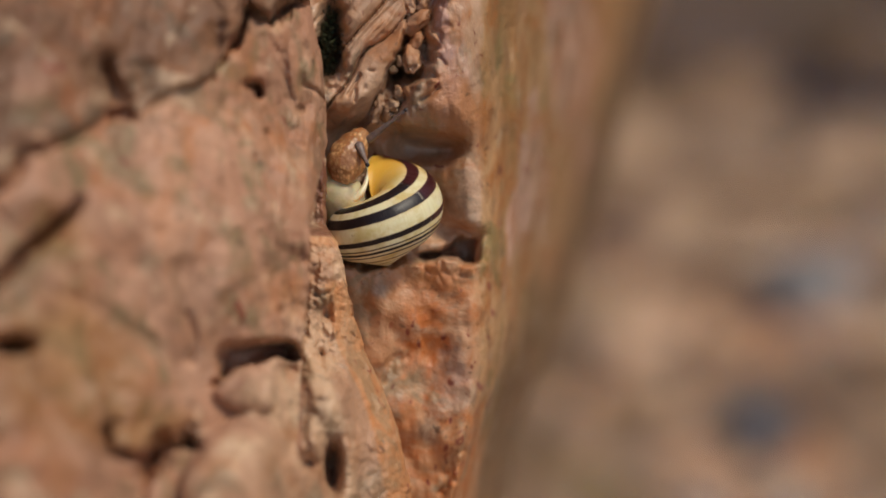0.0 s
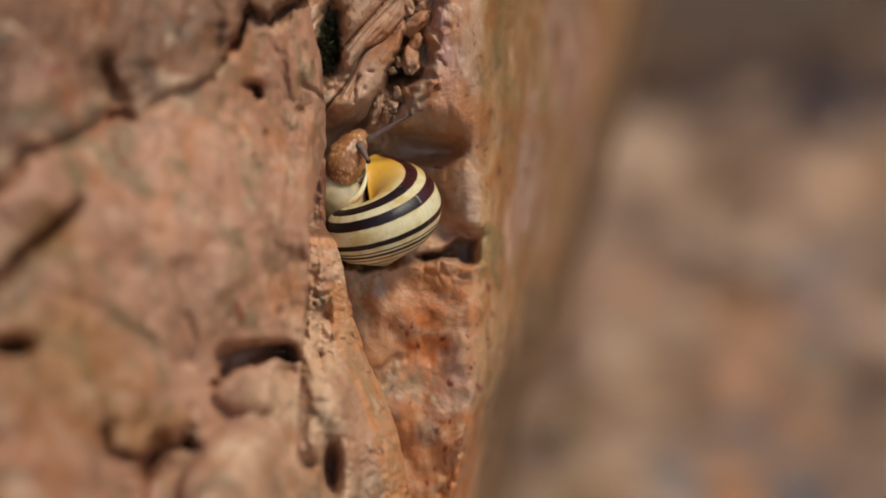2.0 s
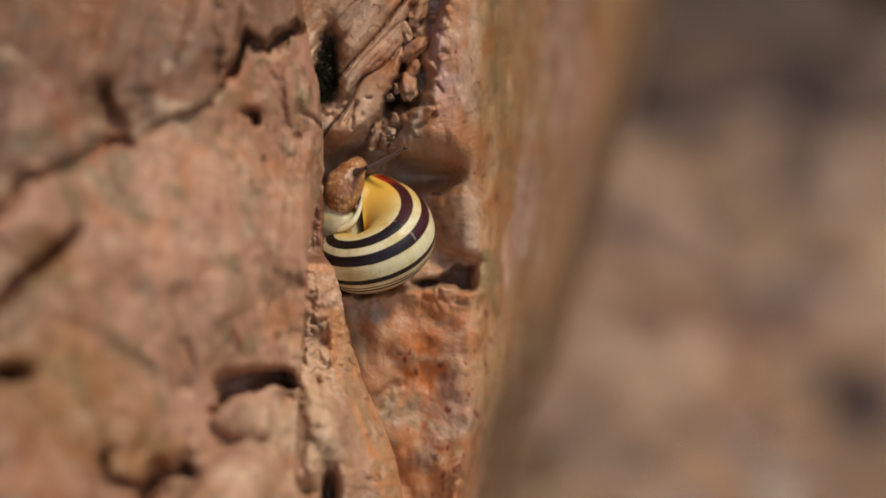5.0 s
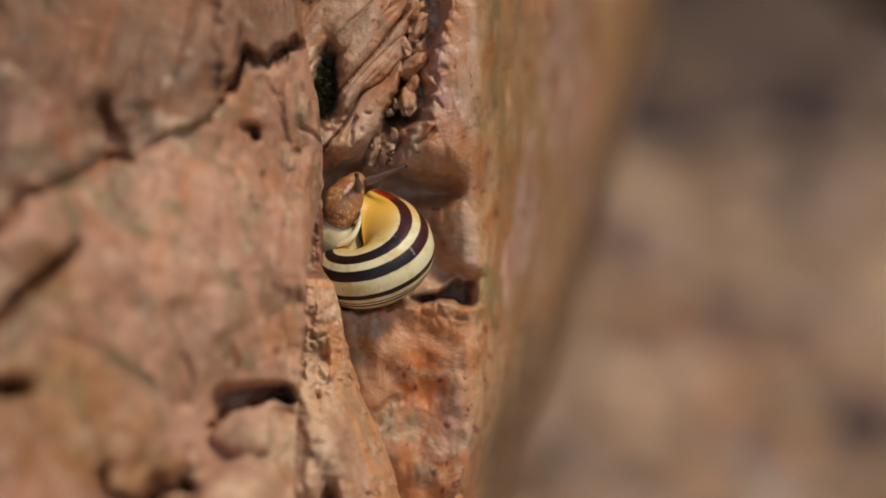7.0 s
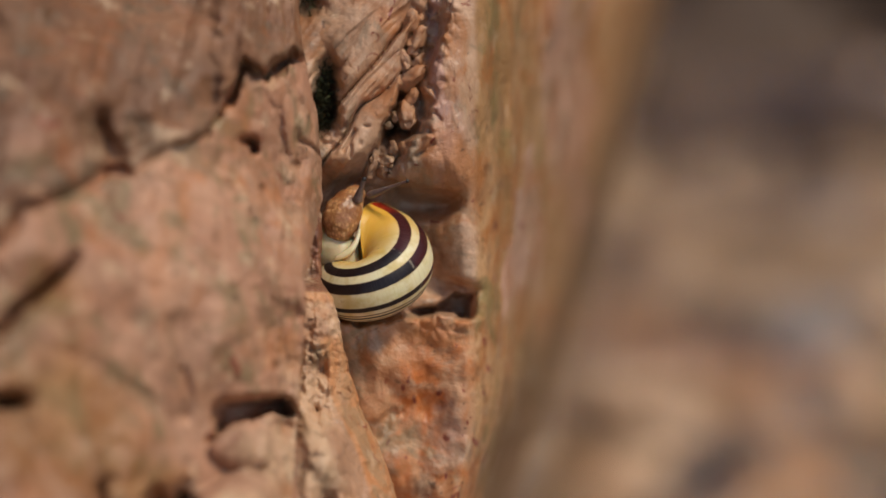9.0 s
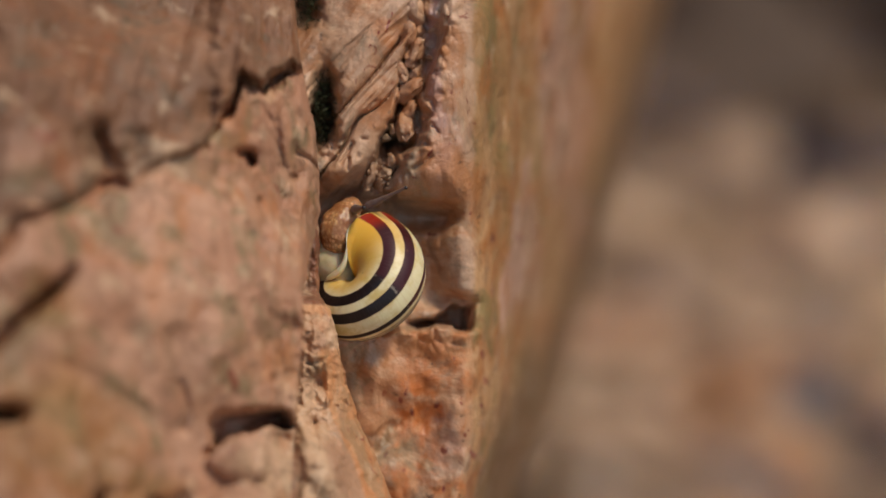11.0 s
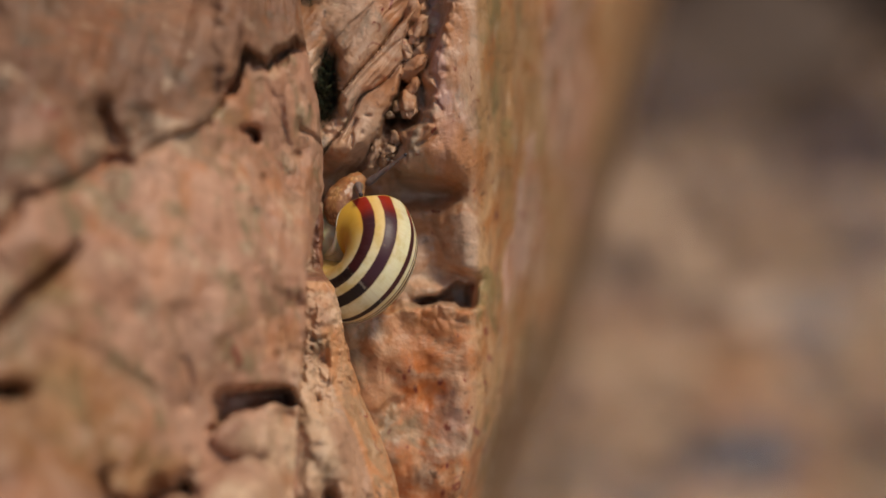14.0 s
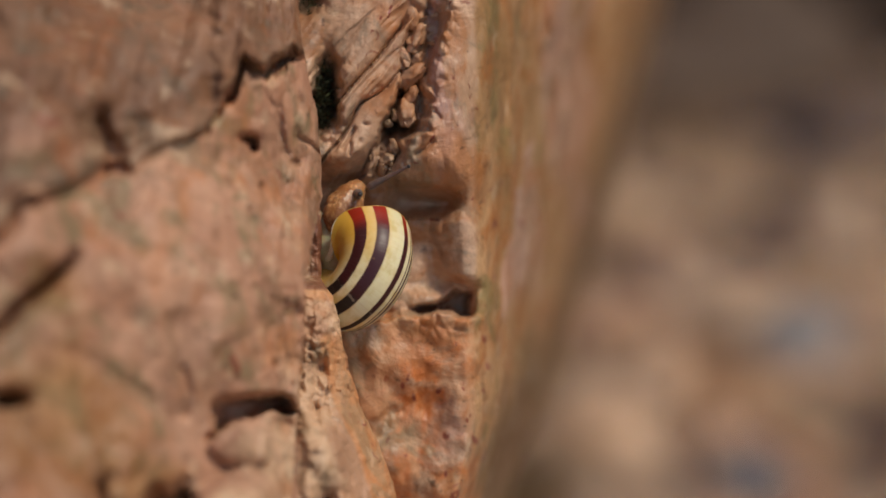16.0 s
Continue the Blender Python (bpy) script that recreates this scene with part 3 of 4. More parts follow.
def fragments():
    """Loose angular bits wedged in the gully."""
    rnd = random.Random(21)
    shapes = []
    for k in range(6):
        bm = bmesh.new()
        stone_mesh(bm, random.Random(80 + k), 0, 0, 0, 1.3, 0.85, 0.75, 3)
        for p in bm.verts:
            p.co += 0.40 * noise.noise_vector(p.co * 1.7 + Vector((k, 0, 0))) + 0.16 * noise.noise_vector(p.co * 4.5 + Vector((0, k, 0)))
        me = bpy.data.meshes.new("rock_fragment")
        bm.to_mesh(me)
        bm.free()
        for f in me.polygons:
            f.use_smooth = True
        me.materials.append(RECESS)
        shapes.append(me)
    big = ((730, 104, 21), (738, 76, 15), (737, 42, 19), (724, 8, 15), (748, -30, 18), (735, -60, 15), (748, -100, 18), (684, 205, 13), (668, 197, 14), (696, 186, 15), (706, 166, 12), (756, 118, 13), (700, 204, 10))
    small = [(745 - 0.30 * v + rnd.uniform(-24, 24) - (0 if v < 60 else 0.18 * (v - 60)), v, rnd.uniform(5, 9)) for v in (rnd.uniform(-150, 190) for _ in range(26))]
    for k, (u, v, r) in enumerate(list(big) + small):
        ob = new("rock_fragment", shapes[k % 6])
        ob.parent = rock_wall
        ob.matrix_world = Matrix.Translation(Vector(wall_place(u, v, 13.2 - 0.06 * r + rnd.uniform(-0.6, 0.6)))) @ Euler((rnd.uniform(0, 6), rnd.uniform(0, 6), rnd.uniform(0, 6))).to_matrix().to_4x4() @ Matrix.Diagonal((r * 1.25e-4, r * 0.95e-4, r * 0.85e-4, 1))


def rock_core():
    bm = bmesh.new()
    stone_mesh(bm, random.Random(4), -0.21, 0.81, 0.08, 0.125, 0.25, 0.38, 4)
    part("rock_core", bm, PINK, rock_wall, "weathered back of the outcrop")


fragments()
rock_core()


# ---- stream bed, gravel, bank ----
def bed_height(x, y):
    far = np.hypot(x - 0.2, y - 1.2)
    return -0.075 + 0.02 * fbm(x, y, 0.35, 91) + 0.16 * smooth(y, 1.55, 2.1) + 0.2 * smooth(far, 0.85, 1.5)


def ground():
    near = spaced((-2.4, 2.6, 0.04))
    out = np.array([4.0, 8.0, 20.0, 60.0, 200.0, 1000.0])
    xs = np.concatenate([-out[::-1], near, out])
    X, Y = np.meshgrid(xs, xs + 0.4)
    pts = np.stack([X, Y, bed_height(X, Y)], -1)
    tagged(new("ground", sheet("ground", pts[:, ::-1], BED)), "brown sandy stream bed and bank", "ground", kind="structure")


def gravel():
    rnd = random.Random(5)
    verts, faces, shapes = [], [], []
    for k in range(8):
        bm = bmesh.new()
        stone_mesh(bm, random.Random(k), 0, 0, 0, 1, 1, 1, 2)
        bm.verts.ensure_lookup_table()
        shapes.append((np.array([p.co[:] for p in bm.verts]), [[p.index for p in f.verts] for f in bm.faces]))
        bm.free()
    for k in range(4200):
        x, y = rnd.uniform(-0.7, 1.1), rnd.uniform(0.75, 2.0)
        s = rnd.choice((0.005, 0.007, 0.009, 0.012, 0.016, 0.022, 0.024))
        co, fs = shapes[k % 8]
        q = Euler((0, 0, rnd.uniform(0, 6.3))).to_matrix()
        p = co * np.array([s, s * rnd.uniform(0.7, 1), s * rnd.uniform(0.45, 0.7)]) @ np.array(q).T
        p = p + np.array([x, y, float(bed_height(np.float64(x), np.float64(y))) + 0.15 * s])
        base = sum(len(c) for c in verts)
        verts.append(p)
        faces += [[i + base for i in f] for f in fs]
    return verts, faces


def build_gravel():
    verts, faces = gravel()
    me = bpy.data.meshes.new("gravel")
    me.from_pydata(np.concatenate(verts).tolist(), [], faces)
    for f in me.polygons:
        f.use_smooth = True
    me.materials.append(GRAVEL)
    tagged(new("gravel", me), "tan, grey and cream gravel under shallow water", "gravel", kind="stuff")


def boulder(x, y, size, seed, material, label):
    bm = bmesh.new()
    rnd = random.Random(seed)
    z = float(bed_height(np.float64(x), np.float64(y)))
    stone_mesh(bm, rnd, 0, 0, 0, size, size * rnd.uniform(0.7, 0.95), size * rnd.uniform(0.5, 0.7), 3)
    me = bpy.data.meshes.new("stone")
    bm.to_mesh(me)
    bm.free()
    for f in me.polygons:
        f.use_smooth = True
    me.materials.append(material)
    ob = tagged(new("stone", me), label, "stone", "stones of the stream")
    ob.matrix_world = pose(x, y, z + size * 0.2)
    return ob


def bed_spot(u, v):
    """Where a ray from the camera's place, bent at the water, comes down on the bed."""
    way = Vector(wall_place(u, v, 0)) - Vector(EYE)
    way.normalize()
    p = Vector(EYE) + way * (EYE[2] / -way.z)
    flat = Vector((way.x, way.y, 0)) / 1.33
    down = math.sqrt(1 - flat.length_squared)
    return p + flat * (0.06 / down)


def stones():
    rnd = random.Random(11)
    for k in range(26):
        boulder(-0.35 + 0.1 * (k % 13) + rnd.uniform(-.03, .03), (1.60 if k < 13 else 1.76) + rnd.uniform(-0.05, 0.05), rnd.uniform(0.06, 0.11), 40 + k, DARK_STONE, "dark wet rounded stone on the stream bank")
    # the first kind is added where the water shows pale glare
    kinds = ((GLARE_STONE, "pale rounded stone standing in for glare on the shallow water", ((1150, 250), (1215, 528), (1075, 530), (1480, 262), (1545, 545), (1370, 420), (1110, 820), (1130, 640))),
             (BROWN_STONE, "dark brown rounded stone under shallow water", ((1245, 450), (1430, 230), (1560, 620), (1500, 160), (1330, 300), (1480, 700))),
             (BLUE_STONE, "blue-grey rounded stone under shallow water", ((1325, 680), (1440, 560), (1540, 850), (1250, 705), (1400, 850))),
             (OLIVE_STONE, "olive algae-covered stone under shallow water", ((985, 740), (1020, 860), (1150, 760), (940, 840))),
             (TAN_STONE, "rounded tan stone under shallow water", ((1290, 600), (1430, 765), (1300, 860), (1060, 650), (1110, 420), (1260, 800), (1400, 640), (1310, 520), (1460, 440))))
    for material, label, places in kinds:
        for k, (u, v) in enumerate(places):
            p = bed_spot(u, v)
            boulder(p.x, p.y, rnd.uniform(0.014, 0.022), 60 + k, material, label)


def water_sheet():
    g = np.arange(-1.6, 1.6, 0.011)
    X, Y = np.meshgrid(g, g)
    rnd = random.Random(3)
    Z = 0
    for k in range(26):
        length = rnd.uniform(0.03, 0.19)
        a = rnd.uniform(-0.9, 0.9) + (math.pi if k % 3 == 0 else 0)
        Z = Z + length * 0.014 * np.sin((X * math.sin(a) + Y * math.cos(a)) * 2 * math.pi / length + rnd.uniform(0, 6.3))
    me = sheet("water", np.stack([X, Y, Z], -1)[:, ::-1], WATER)
    ob = tagged(new("water", me), "shallow rippling stream water over gravel", "water", kind="structure")
    ob.visible_shadow = False
    ob.matrix_world = pose(0.2, 1.3, 0)
    return ob


def unseen_cliff():
    # out of view, added to give the water dark rock to reflect
    a = np.linspace(-1.9, 1.9, 130)
    h = np.linspace(-0.4, 2.6, 50)
    A, H = np.meshgrid(a, h)
    R = 4.2 + 0.25 * fbm(A * 4, H, 0.9, 93) + 0.1 * ridged(A * 4, H * 0.6, 0.4, 94) + 0.35 * H
    pts = np.stack([R * np.sin(A) + 0.1, R * np.cos(A), H + 0.2 * fbm(A * 4, H * 0, 0.8, 95) * H], -1)
    tagged(new("cliff", sheet("cliff", pts[:, ::-1], RECESS)), "unseen brown rock wall added for the water to reflect", "cliff", kind="structure")


unseen_cliff()
ground()
build_gravel()
stones()
water = water_sheet()


# ---- the snail ----
SIZE = 0.01358
WHORL, SPIRE, TALL, WIDE = 1.73, 0.729, 0.523, 0.491


def shell_point(th, ph, grow=0.0):
    r = WHORL ** (th / (2 * math.pi))
    rho = r * (1 - WIDE + (WIDE + grow) * np.cos(ph))
    z = r * (-SPIRE + (TALL + grow) * np.sin(ph)) + SPIRE * 0.75 + 0.09 * np.clip(1 - r, 0, 1)
    return np.stack([rho * np.cos(th), -rho * np.sin(th), z], -1) * SIZE


def basal(ph):
    """How much further the lip grows on the shell's underside."""
    return 0.33 * smooth(-ph, 0.7, 2.1)


def shell_material():
    n = Nodes("banded_shell")
    uv = n.tree.nodes.new("ShaderNodeUVMap").outputs[0]
    sep = n.tree.nodes.new("ShaderNodeSeparateXYZ")
    n.put(sep.inputs[0], uv)
    along, across = sep.outputs[0], sep.outputs[1]
    wob = n.noise(n.stretch(uv, (40, 6, 1)), 1.0, 3)
    pos = n.math("ADD", across, n.math("MULTIPLY", n.math("SUBTRACT", wob, 0.5), 0.006))
    bands = ((-1.226, 0.175), (-0.601, 0.17), (0.158, 0.085), (0.44, 0.02), (0.60, 0.05), (0.80, 0.03))
    mask = None
    edge = None
    for mid, half in bands:
        away = n.math("ABSOLUTE", n.math("SUBTRACT", pos, (mid + math.pi) / (2 * math.pi)))
        h = half / (2 * math.pi)
        one = n.step(away, h + 0.0028, h - 0.0028)
        rim = n.step(away, h + 0.007, h - 0.002)
        mask = one if mask is None else n.math("MAXIMUM", mask, one)
        edge = rim if edge is None else n.math("MAXIMUM", edge, rim)
    lines = n.noise(n.stretch(uv, (260, 5, 1)), 1.0, 3, 0.6)
    blotch = n.noise(n.stretch(uv, (14, 9, 1)), 1.0, 4)
    cream = n.mix(n.step(blotch, 0.42, 0.68), srgb(226, 214, 172), srgb(200, 176, 112))
    cream = n.mix(n.math("MULTIPLY", n.step(lines, 0.45, 0.75), 0.35), cream, srgb(206, 184, 128))
    base = n.step(across, 0.30, 0.21)
    cream = n.mix(n.math("MULTIPLY", base, 0.8), cream, srgb(220, 176, 84))
    lip = n.step(along, -0.24, -0.03)
    cream = n.mix(n.math("MULTIPLY", lip, n.step(across, 0.52, 0.26)), cream, srgb(224, 170, 64))
    cream = n.mix(n.math("MULTIPLY", n.math("MULTIPLY", edge, 0.45), 1.0), cream, srgb(150, 70, 40))
    rest = n.math("ADD", along, n.math("MULTIPLY", n.math("SUBTRACT", blotch, 0.5), 0.03))
    old = n.step(rest, -0.245, -0.268)
    dark = n.mix(old, srgb(64, 24, 26), srgb(30, 20, 20))
    dark = n.mix(n.step(along, -0.07, -0.005), dark, srgb(150, 36, 12))
    dark = n.mix(n.math("MULTIPLY", n.step(lines, 0.5, 0.8), 0.35), dark, srgb(92, 72, 64))
    c = n.mix(mask, cream, dark)
    scar = n.math("MULTIPLY", n.step(n.math("ABSOLUTE", n.math("ADD", rest, 0.262)), 0.006, 0.001), n.step(n.noise(n.stretch(uv, (90, 40, 1)), 1.0, 3), 0.45, 0.6))
    c = n.mix(n.math("MULTIPLY", scar, 0.3), c, srgb(214, 196, 170))
    c = n.mix(n.math("MULTIPLY", n.step(n.noise(n.stretch(uv, (30, 22, 1)), 1.0, 2), 0.72, 0.76), 0.5), c, srgb(120, 84, 50))
    b = n.bump(lines, 0.25, 0.0002)
    b = n.bump(n.noise(n.stretch(uv, (22, 3, 1)), 1.0, 2), 0.25, 0.0006, b)
    n.set(Base_Color=c, Normal=b, Roughness=n.math("ADD", n.math("MULTIPLY", blotch, 0.30), 0.20), Subsurface_Weight=0.25, Subsurface_Scale=0.002)
    n.bsdf.inputs["Subsurface Radius"].default_value = (1.0, 0.7, 0.3)
    n.bsdf.inputs["Specular IOR Level"].default_value = 0.32
    return n.mat


def flesh_material(name, light, darkc, sub=0.5, blend=None, beaded=0.75):
    n = Nodes(name)
    p = n.place()
    beads = n.cells(n.stretch(p, (1.0, 0.7, 1.0)), 1500)
    c = n.mix(n.math("MULTIPLY", n.step(beads, 0.15, 0.6), beaded), light, darkc)
    c = n.mix(n.math("MULTIPLY", n.step(n.noise(p, 300, 4), 0.40, 0.66), 0.8), c, darkc)
    if blend:
        c = n.mix(n.attribute(blend[1]), c, blend[0])
    b = n.bump(beads, -0.8 * beaded, 0.0004)
    b = n.bump(n.noise(p, 2500, 3), 0.25, 0.0002, b)
    n.set(Base_Color=c, Roughness=n.math("ADD", n.math("MULTIPLY", n.noise(p, 1800, 3), 0.35), 0.20), Normal=b, Subsurface_Weight=sub, Subsurface_Scale=0.0012)
    n.bsdf.inputs["Subsurface Radius"].default_value = (1.0, 0.5, 0.28)
    return n.mat


SHELL = shell_material()
FLESH = flesh_material("brown_snail_skin", srgb(218, 168, 116), srgb(146, 92, 52), 0.45)
MANTLE = flesh_material("pale_snail_mantle", srgb(206, 190, 150), srgb(172, 152, 112), 0.7, beaded=0.08)
STALK = flesh_material("grey_snail_stalk", srgb(134, 114, 104), srgb(82, 66, 62), 0.4, beaded=0.4)
LIPWHITE = flesh_material("white_shell_lip", srgb(240, 226, 186), srgb(226, 206, 156), 0.3, beaded=0.1)
COLLAR = flesh_material("olive_mantle_collar", srgb(168, 142, 84), srgb(120, 98, 56), 0.4)
AMBER = flesh_material("amber_shell_rim", srgb(222, 176, 84), srgb(190, 130, 50), 0.4)
RIM = flesh_material("amber_to_white_shell_rim", srgb(222, 176, 84), srgb(190, 130, 50), 0.4, (srgb(240, 226, 186), "white"), 0.2)
EYEDARK = flesh_material("black_snail_eye", srgb(52, 42, 40), srgb(26, 20, 20), 0.0)

HOME = (640.0, 330.0, 10.0)
snail = tagged(new("snail"), "brown snail with a cream shell banded dark brown, clinging to rock", "snail")
snail.matrix_world = Matrix.Translation(Vector(wall_place(*HOME))) @ pose(0, 0, 0, 90 + TILT, 0, 0)


def at(u, v, z=0.0):
    """A place in the snail's space: u, v as on the rock, z tenths of a millimetre towards the open."""
    return Vector(((u - HOME[0]) * 1e-4, (HOME[1] - v) * 1e-4, z * 1e-4))


def build_shell():
    nt, nph = 420, 72
    th = np.linspace(-2 * math.pi * 4.6, 0.06, nt)
    ph = np.linspace(-math.pi, math.pi, nph + 1)
    TH, PH = np.meshgrid(th, ph, indexing="ij")
    flare = 0.02 * smooth(TH, -0.14, 0.06)
    TH = TH + basal(PH) * smooth(TH, -0.5, 0.06)
    pts = shell_point(TH, PH, flare)
    me = sheet("shell", pts, SHELL)
    uv = me.uv_layers.new(name="UVMap")
    idx = np.zeros(len(me.loops), np.int32)
    me.loops.foreach_get("vertex_index", idx)
    flat = np.stack([TH.ravel() / (2 * math.pi), (PH.ravel() + math.pi) / (2 * math.pi)], -1)
    uv.data.foreach_set("uv", flat[idx].ravel().astype(np.float32))
    ob = part("shell", me, None, snail, "cream spiral shell with dark brown bands")
    # inner wall of the mouth
    th = np.linspace(-1.3, 0.055, 40)
    TH, PH = np.meshgrid(th, ph, indexing="ij")
    part("mouth_lining", sheet("mouth_lining", shell_point(TH, PH, 0.02 * smooth(TH, -0.14, 0.06) - 0.022)[:, ::-1], AMBER), None, ob, "pale yellow inside of the shell mouth")
    # thin amber rim of the mouth, and the white pillar that spreads over the navel
    a = np.linspace(-2.25, 2.3, 70)
    b = np.linspace(0, 2 * math.pi, 11)
    A, B = np.meshgrid(a, b, indexing="ij")
    thick = (0.003 + 0.005 * smooth(np.minimum(A + 2.25, 2.3 - A), 0, 0.35)) * SIZE
    top = 0.06 + basal(A)
    mid = shell_point(top, A, 0.014)
    tang = shell_point(top + 0.04, A, 0.014) - shell_point(top - 0.04, A, 0.014)
    tang /= np.linalg.norm(tang, axis=-1, keepdims=True)
    outw = shell_point(top, A, 0.06) - mid
    outw /= np.linalg.norm(outw, axis=-1, keepdims=True)
    white = smooth(-A, 1.5, 2.1)
    thick = thick * (1 + 1.0 * smooth(-A, 1.6, 2.3))
    part("lip", sheet("lip", mid + thick[..., None] * (tang * np.cos(B)[..., None] + outw * np.sin(B)[..., None]), RIM, white=white), None, ob, "thin amber rim of the shell mouth")
    # soft collar that fills the mouth
    k = np.linspace(0, 1, 14)
    K, PH = np.meshgrid(k, ph, indexing="ij")
    TH = -0.25 + 0.62 * np.sin(K * math.pi / 2) ** 0.8 + basal(PH) * (1 - K)
    part("mantle_collar", sheet("mantle_collar", shell_point(TH, PH, -0.05 - 0.40 * K ** 2.2), COLLAR), None, ob, "olive yellow soft collar filling the shell mouth")
    limb("pillar", [(Vector(shell_point(0.39, -1.7)), 1.5), (Vector(shell_point(0.39, -2.0)), 2.2), (Vector(shell_point(0.39, -2.3)), 3),
                    (Vector((0.038, -0.076, -0.494)) * SIZE, 4.5), (Vector((-0.057, -0.116, -0.416)) * SIZE, 6.5), (Vector((-0.12, -0.182, -0.375)) * SIZE, 6.5), (Vector((-0.172, -0.251, -0.352)) * SIZE, 5), (Vector((-0.212, -0.311, -0.324)) * SIZE, 3)], LIPWHITE, "white pillar of the shell mouth", parent=ob, rings=36, sides=12)
    return ob


def limb(name, stations, material, label, parent=None, rings=40, sides=22, rough=0.0, seed=0):
    """A soft tapering body along stations of (place, radius), closed at both ends."""
    p = np.array([s[0][:] for s in stations])
    r = np.array([s[1] for s in stations]) * 1e-4
    k = np.linspace(0, len(p) - 1, len(p))
    t = np.linspace(0, len(p) - 1, rings)
    c = np.stack([np.interp(t, k, p[:, i]) for i in range(3)], -1)
    rr = np.interp(t, k, r)
    for _ in range(4):
        c[1:-1] = (c[:-2] + 2 * c[1:-1] + c[2:]) / 4
        rr[1:-1] = (rr[:-2] + 2 * rr[1:-1] + rr[2:]) / 4
    end = np.minimum(np.arange(rings), np.arange(rings)[::-1]) / 4
    rr = rr * np.sqrt(np.clip(1 - (1 - np.clip(end, 0, 1)) ** 2, 0.0004, 1))
    tang = np.gradient(c, axis=0)
    tang /= np.linalg.norm(tang, axis=1, keepdims=True)
    side = np.cross(tang, np.array([0.2, 0.1, 1.0]))
    side /= np.linalg.norm(side, axis=1, keepdims=True)
    other = np.cross(tang, side)
    a = np.linspace(0, 2 * math.pi, sides + 1)
    A, R = np.meshgrid(a, rr)
    if rough:
        R = R * (1 + rough * fbm(A * 30, np.linspace(0, 110, rings)[:, None] + A * 0, 13, seed, 4, 0.6) * np.sin(A / 2))
    pts = c[:, None] + R[..., None] * (np.cos(A)[..., None] * side[:, None] + np.sin(A)[..., None] * other[:, None])
    return part(name, sheet(name, pts[:, ::-1], material), None, parent or snail, label)


shell = build_shell()
head = limb("head", [(at(610, 325, 0), 16), (at(608, 310, 7), 29), (at(609, 293, 10), 35), (at(615, 276, 8), 34), (at(624, 259, 3), 28), (at(635, 245, -3), 19), (at(646, 234, -8), 11)],
            FLESH, "wrinkled wet amber brown head and neck", rough=0.06, seed=3, rings=90, sides=64)
foot = limb("foot", [(at(552, 290, -60), 20), (at(568, 310, -40), 34), (at(592, 336, -22), 46), (at(612, 358, -14), 40), (at(600, 420, -50), 30)],
            MANTLE, "pale wet foot pressed to the rock", rough=0.03, seed=4)


def stalk(name, length, thick, label):
    ob = limb(name, [(Vector((0, 0, -0.0008)), 1.5 * thick), (Vector((0, 0, 0.12 * length)), 1.25 * thick), (Vector((0, 0, 0.35 * length)), 0.9 * thick), (Vector((0, 0, 0.65 * length)), 0.62 * thick), (Vector((0, 0, 0.92 * length)), 0.5 * thick), (Vector((0, 0, length)), 0.6 * thick)],
              STALK, label, rings=26, sides=12)
    bm = bmesh.new()
    bmesh.ops.create_uvsphere(bm, u_segments=12, v_segments=8, radius=0.000062 * thick, matrix=Matrix.Translation((0, 0, length)))
    part("eye", bm, EYEDARK, ob, "black eye at the tip")
    return ob


long_stalk = stalk("tentacle", 0.0092, 5.6, "long slender grey eye tentacle")
front_stalk = stalk("tentacle", 0.0046, 7.0, "short dark eye tentacle")


def moss():
    rnd = random.Random(8)
    bm = bmesh.new()
    for k in range(1500):
        cu, cv, rv = (580, 82, 48) if k % 4 else (560, -125, 30)
        u, v = rnd.gauss(cu, 9), rnd.gauss(cv, rv)
        base = Vector(wall_place(u, v, rnd.uniform(13, 20)))
        tip = base + Vector((rnd.uniform(-1, 1), rnd.uniform(-1.6, 0), rnd.uniform(-0.2, 1.4))) * 0.0013
        w = Vector((rnd.uniform(-1, 1), 0, rnd.uniform(-1, 1))).normalized() * 0.00016
        bm.faces.new([bm.verts.new(base - w), bm.verts.new(base + w), bm.verts.new(tip)])
    me = bpy.data.meshes.new("moss")
    bm.to_mesh(me)
    bm.free()
    me.materials.append(MOSS)
    tagged(new("moss", me), "dark green moss in a rock cleft", "moss", kind="stuff")


moss()


# ---- what moves ----
def turned(x, y, z):
    v = Vector((x, y, z))
    return Matrix.Rotation(v.length, 4, v.normalized())


def shell_rows():
    keys = {"a": (667.75, 393.69, turned(1.5237, 1.1045, -0.5514)), "b": (656.82, 390.16, turned(1.8067, 1.1946, -0.473)),
            "c": (652.61, 391.83, turned(1.9981, 1.2098, -0.0244)), "d": (642.84, 397.26, turned(-3.5217, -1.7773, -0.3798)),
            "e": (638.86, 394.04, turned(-3.5652, -1.2208, -1.1101))}
    plan = ((0, "a", "a", 0), (1.2, "a", "b", 0.05), (2, "a", "b", 0.2), (2.5, "a", "b", 0.4), (3, "a", "b", 0.85), (3.5, "a", "b", 1), (6, "b", "b", 0),
            (9.2, "b", "b", 0), (10.2, "b", "c", 0.5), (11, "c", "c", 0), (11.5, "c", "d", 0.64), (12, "d", "d", 0), (13, "d", "e", 0.34),
            (14, "d", "e", 0.64), (15, "d", "e", 0.88), (16, "e", "e", 0))
    rows = []
    for t, p, q, f in plan:
        a, b = keys[p], keys[q]
        turn = a[2].to_quaternion().slerp(b[2].to_quaternion(), f)
        rows.append((t, Matrix.Translation(at(a[0] + (b[0] - a[0]) * f, a[1] + (b[1] - a[1]) * f, 0)) @ turn.to_matrix().to_4x4()))
    return rows


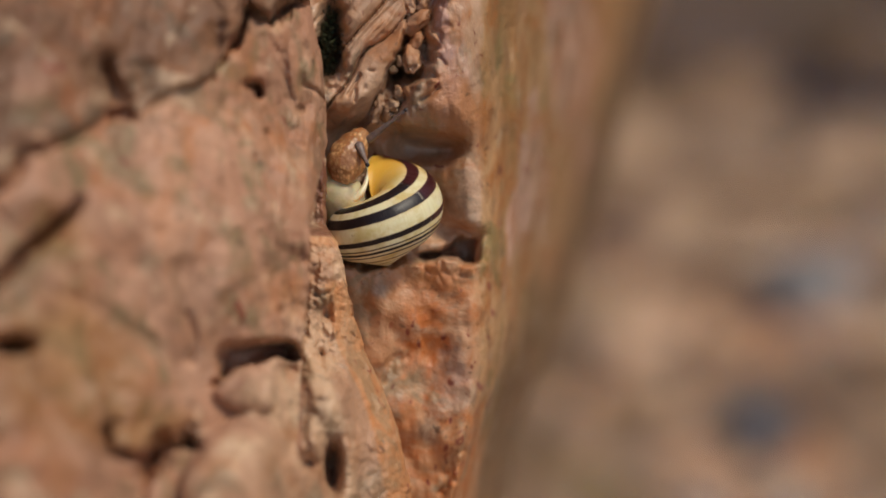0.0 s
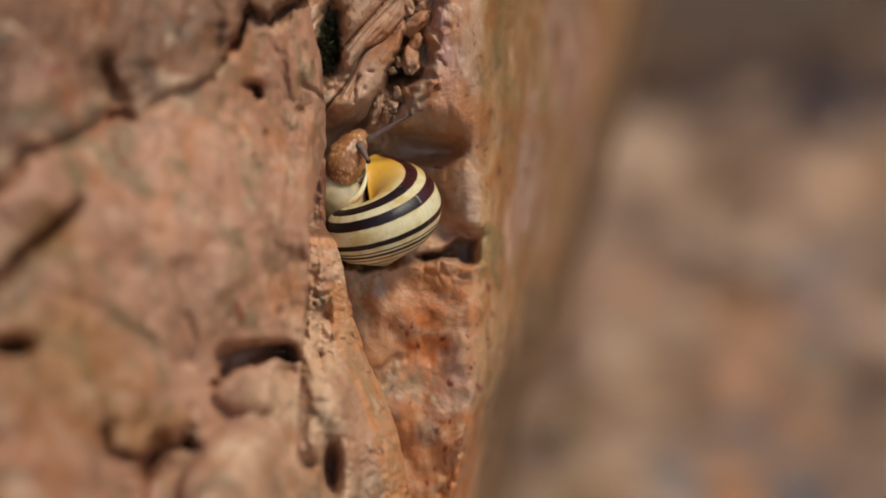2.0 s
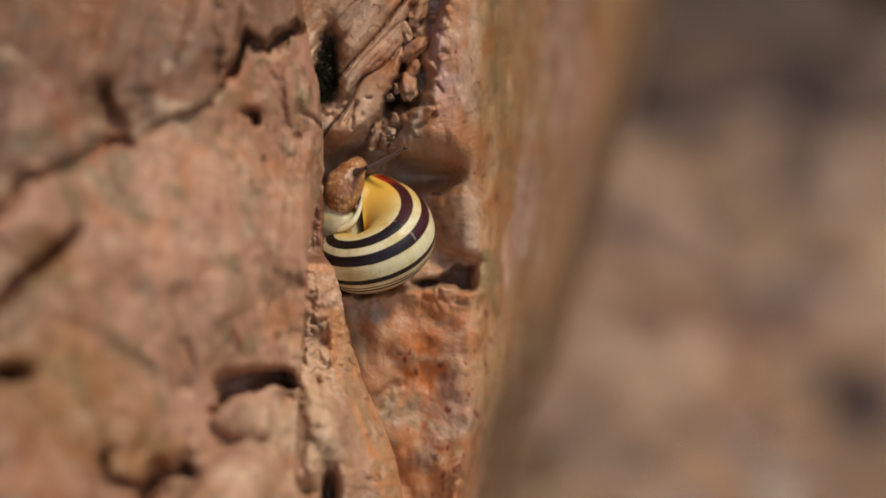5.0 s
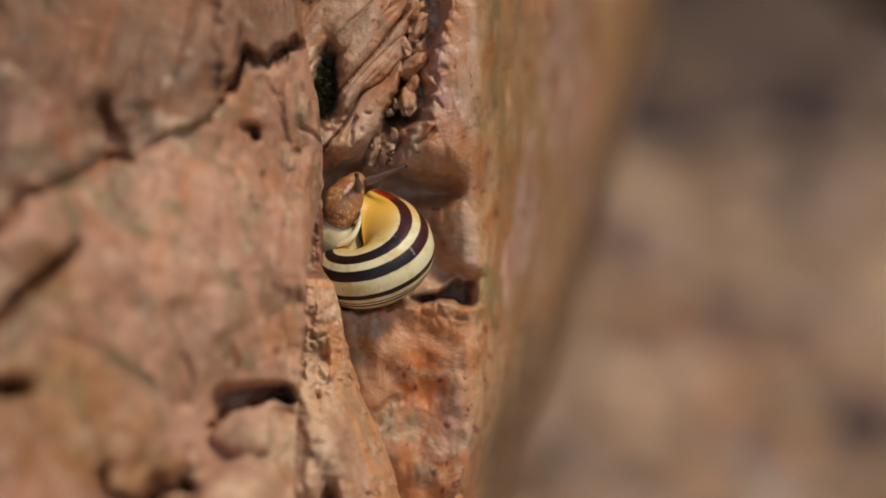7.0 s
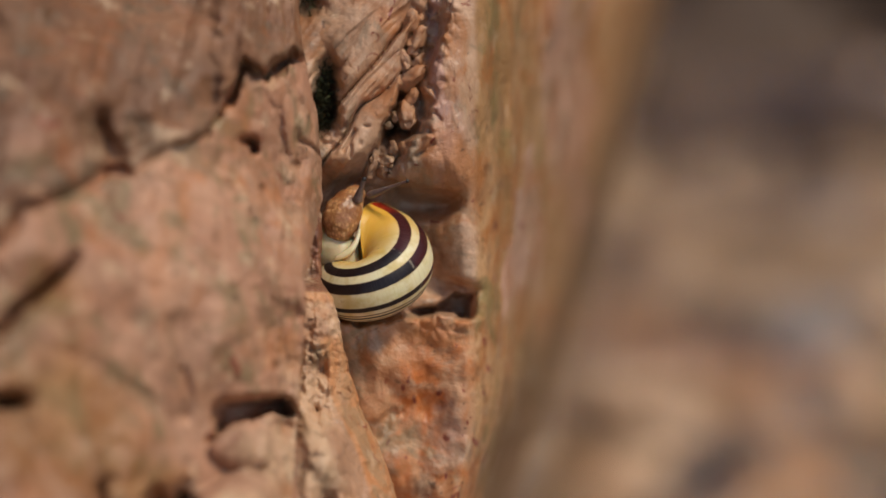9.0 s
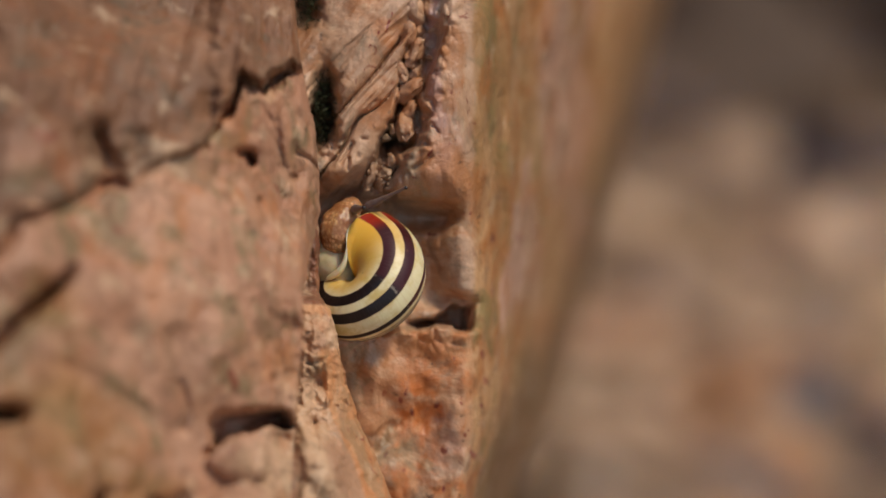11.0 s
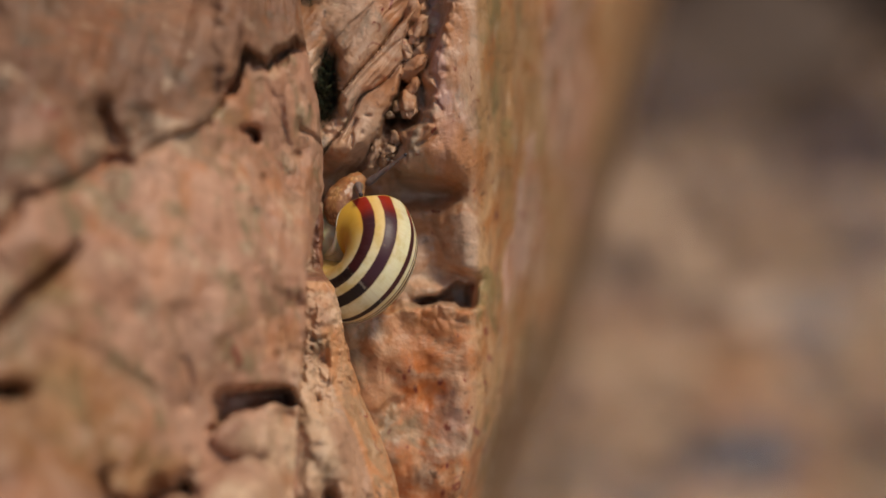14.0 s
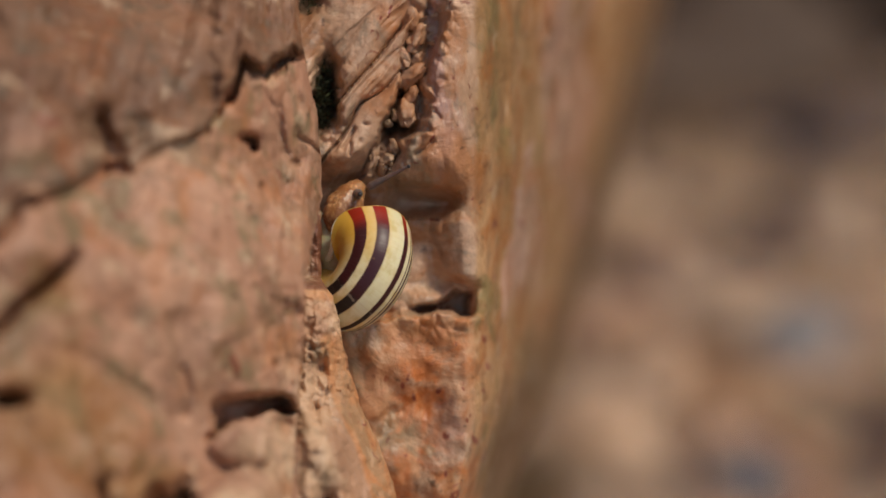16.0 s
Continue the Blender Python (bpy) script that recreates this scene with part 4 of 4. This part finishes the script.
def stalk_rows(plan):
    """Rows of seconds, root u, v, z and the way it points."""
    return [(t, Matrix.Translation(at(u, v, z)) @ Vector(way).to_track_quat("Z", "Y").to_matrix().to_4x4()) for t, u, v, z, way in plan]


def motions():
    walk(shell, shell_rows())
    walk(head, [(0, pose(0.0003, 0.0003, 0)), (2, pose(0.0003, 0.0003, 0)), (3.5, pose(0.0003, 0.0001, 0)), (6, pose(0.0003, 0, 0)), (8.5, pose(0.0003, 0, 0)),
                (11, pose(0.0001, 0.0001, 0)), (12, pose(0.0001, 0.0003, 0)), (14, pose(0.0003, 0.0004, 0)), (16, pose(0.0005, 0.0006, 0))])
    walk(front_stalk, stalk_rows([(0, 636, 258, 30, (0.34, -0.75, 0.55)), (1.5, 640, 255, 30, (0.32, -0.72, 0.6)), (2.5, 640, 256, 30, (0.36, -0.5, 0.78)), (3.5, 638, 258, 30, (0.55, -0.1, 0.83)),
                                  (6, 640, 256, 30, (0.2, 0.3, 0.9)), (7, 642, 256, 30, (-0.05, 0.45, 0.88)), (8.5, 642, 255, 30, (0.15, 0.8, 0.55)), (11, 642, 250, 30, (0.35, 0.03, 0.93)),
                                  (12, 641, 246, 30, (0.15, -0.25, 0.95)), (13, 641, 250, 30, (0.14, -0.38, 0.9)), (14.5, 641, 250, 30, (0.1, -0.3, 0.95)), (15, 642, 250, 30, (0.1, -0.15, 0.98)), (16, 643, 248, 30, (0.1, -0.05, 0.99))]))
    walk(long_stalk, stalk_rows([(0, 653, 246, 8, (0.72, 0.56, 0.40)), (1, 654, 247, 8, (0.74, 0.51, 0.44)), (2, 655, 244, 8, (0.82, 0.48, 0.32)), (3, 659, 238, 8, (0.74, 0.36, 0.58)),
                                 (3.6, 660, 245, 8, (0.71, 0.39, 0.58)), (5.8, 660, 251, 8, (0.70, 0.40, 0.59)), (6.5, 656, 246, 8, (0.76, 0.33, 0.56)), (7.5, 658, 245, 8, (0.77, 0.26, 0.58)),
                                 (8.5, 663, 246, 8, (0.74, 0.24, 0.63)), (11, 664, 243, 8, (0.75, 0.33, 0.57)), (11.5, 661, 238, 8, (0.72, 0.37, 0.58)), (12, 652, 236, 8, (0.75, 0.43, 0.51)),
                                 (13, 657, 236, 8, (0.74, 0.45, 0.50)), (14, 659, 242, 8, (0.72, 0.52, 0.45)), (15, 659, 244, 8, (0.76, 0.52, 0.38)), (16, 665, 234, 8, (0.76, 0.37, 0.54))]))
    rows = []
    for k in range(0, 65):
        t = k * 0.25
        rows.append((t, pose(0.2 + 0.16 * math.sin(2.3 * t) + 0.05 * math.sin(5.1 * t + 1), 1.3 + 0.14 * math.sin(1.7 * t + 0.6) + 0.05 * math.cos(4.3 * t), 0.002 * math.sin(3 * t), 0, 0, 2 * math.sin(0.9 * t))))
    walk(water, rows)


motions()
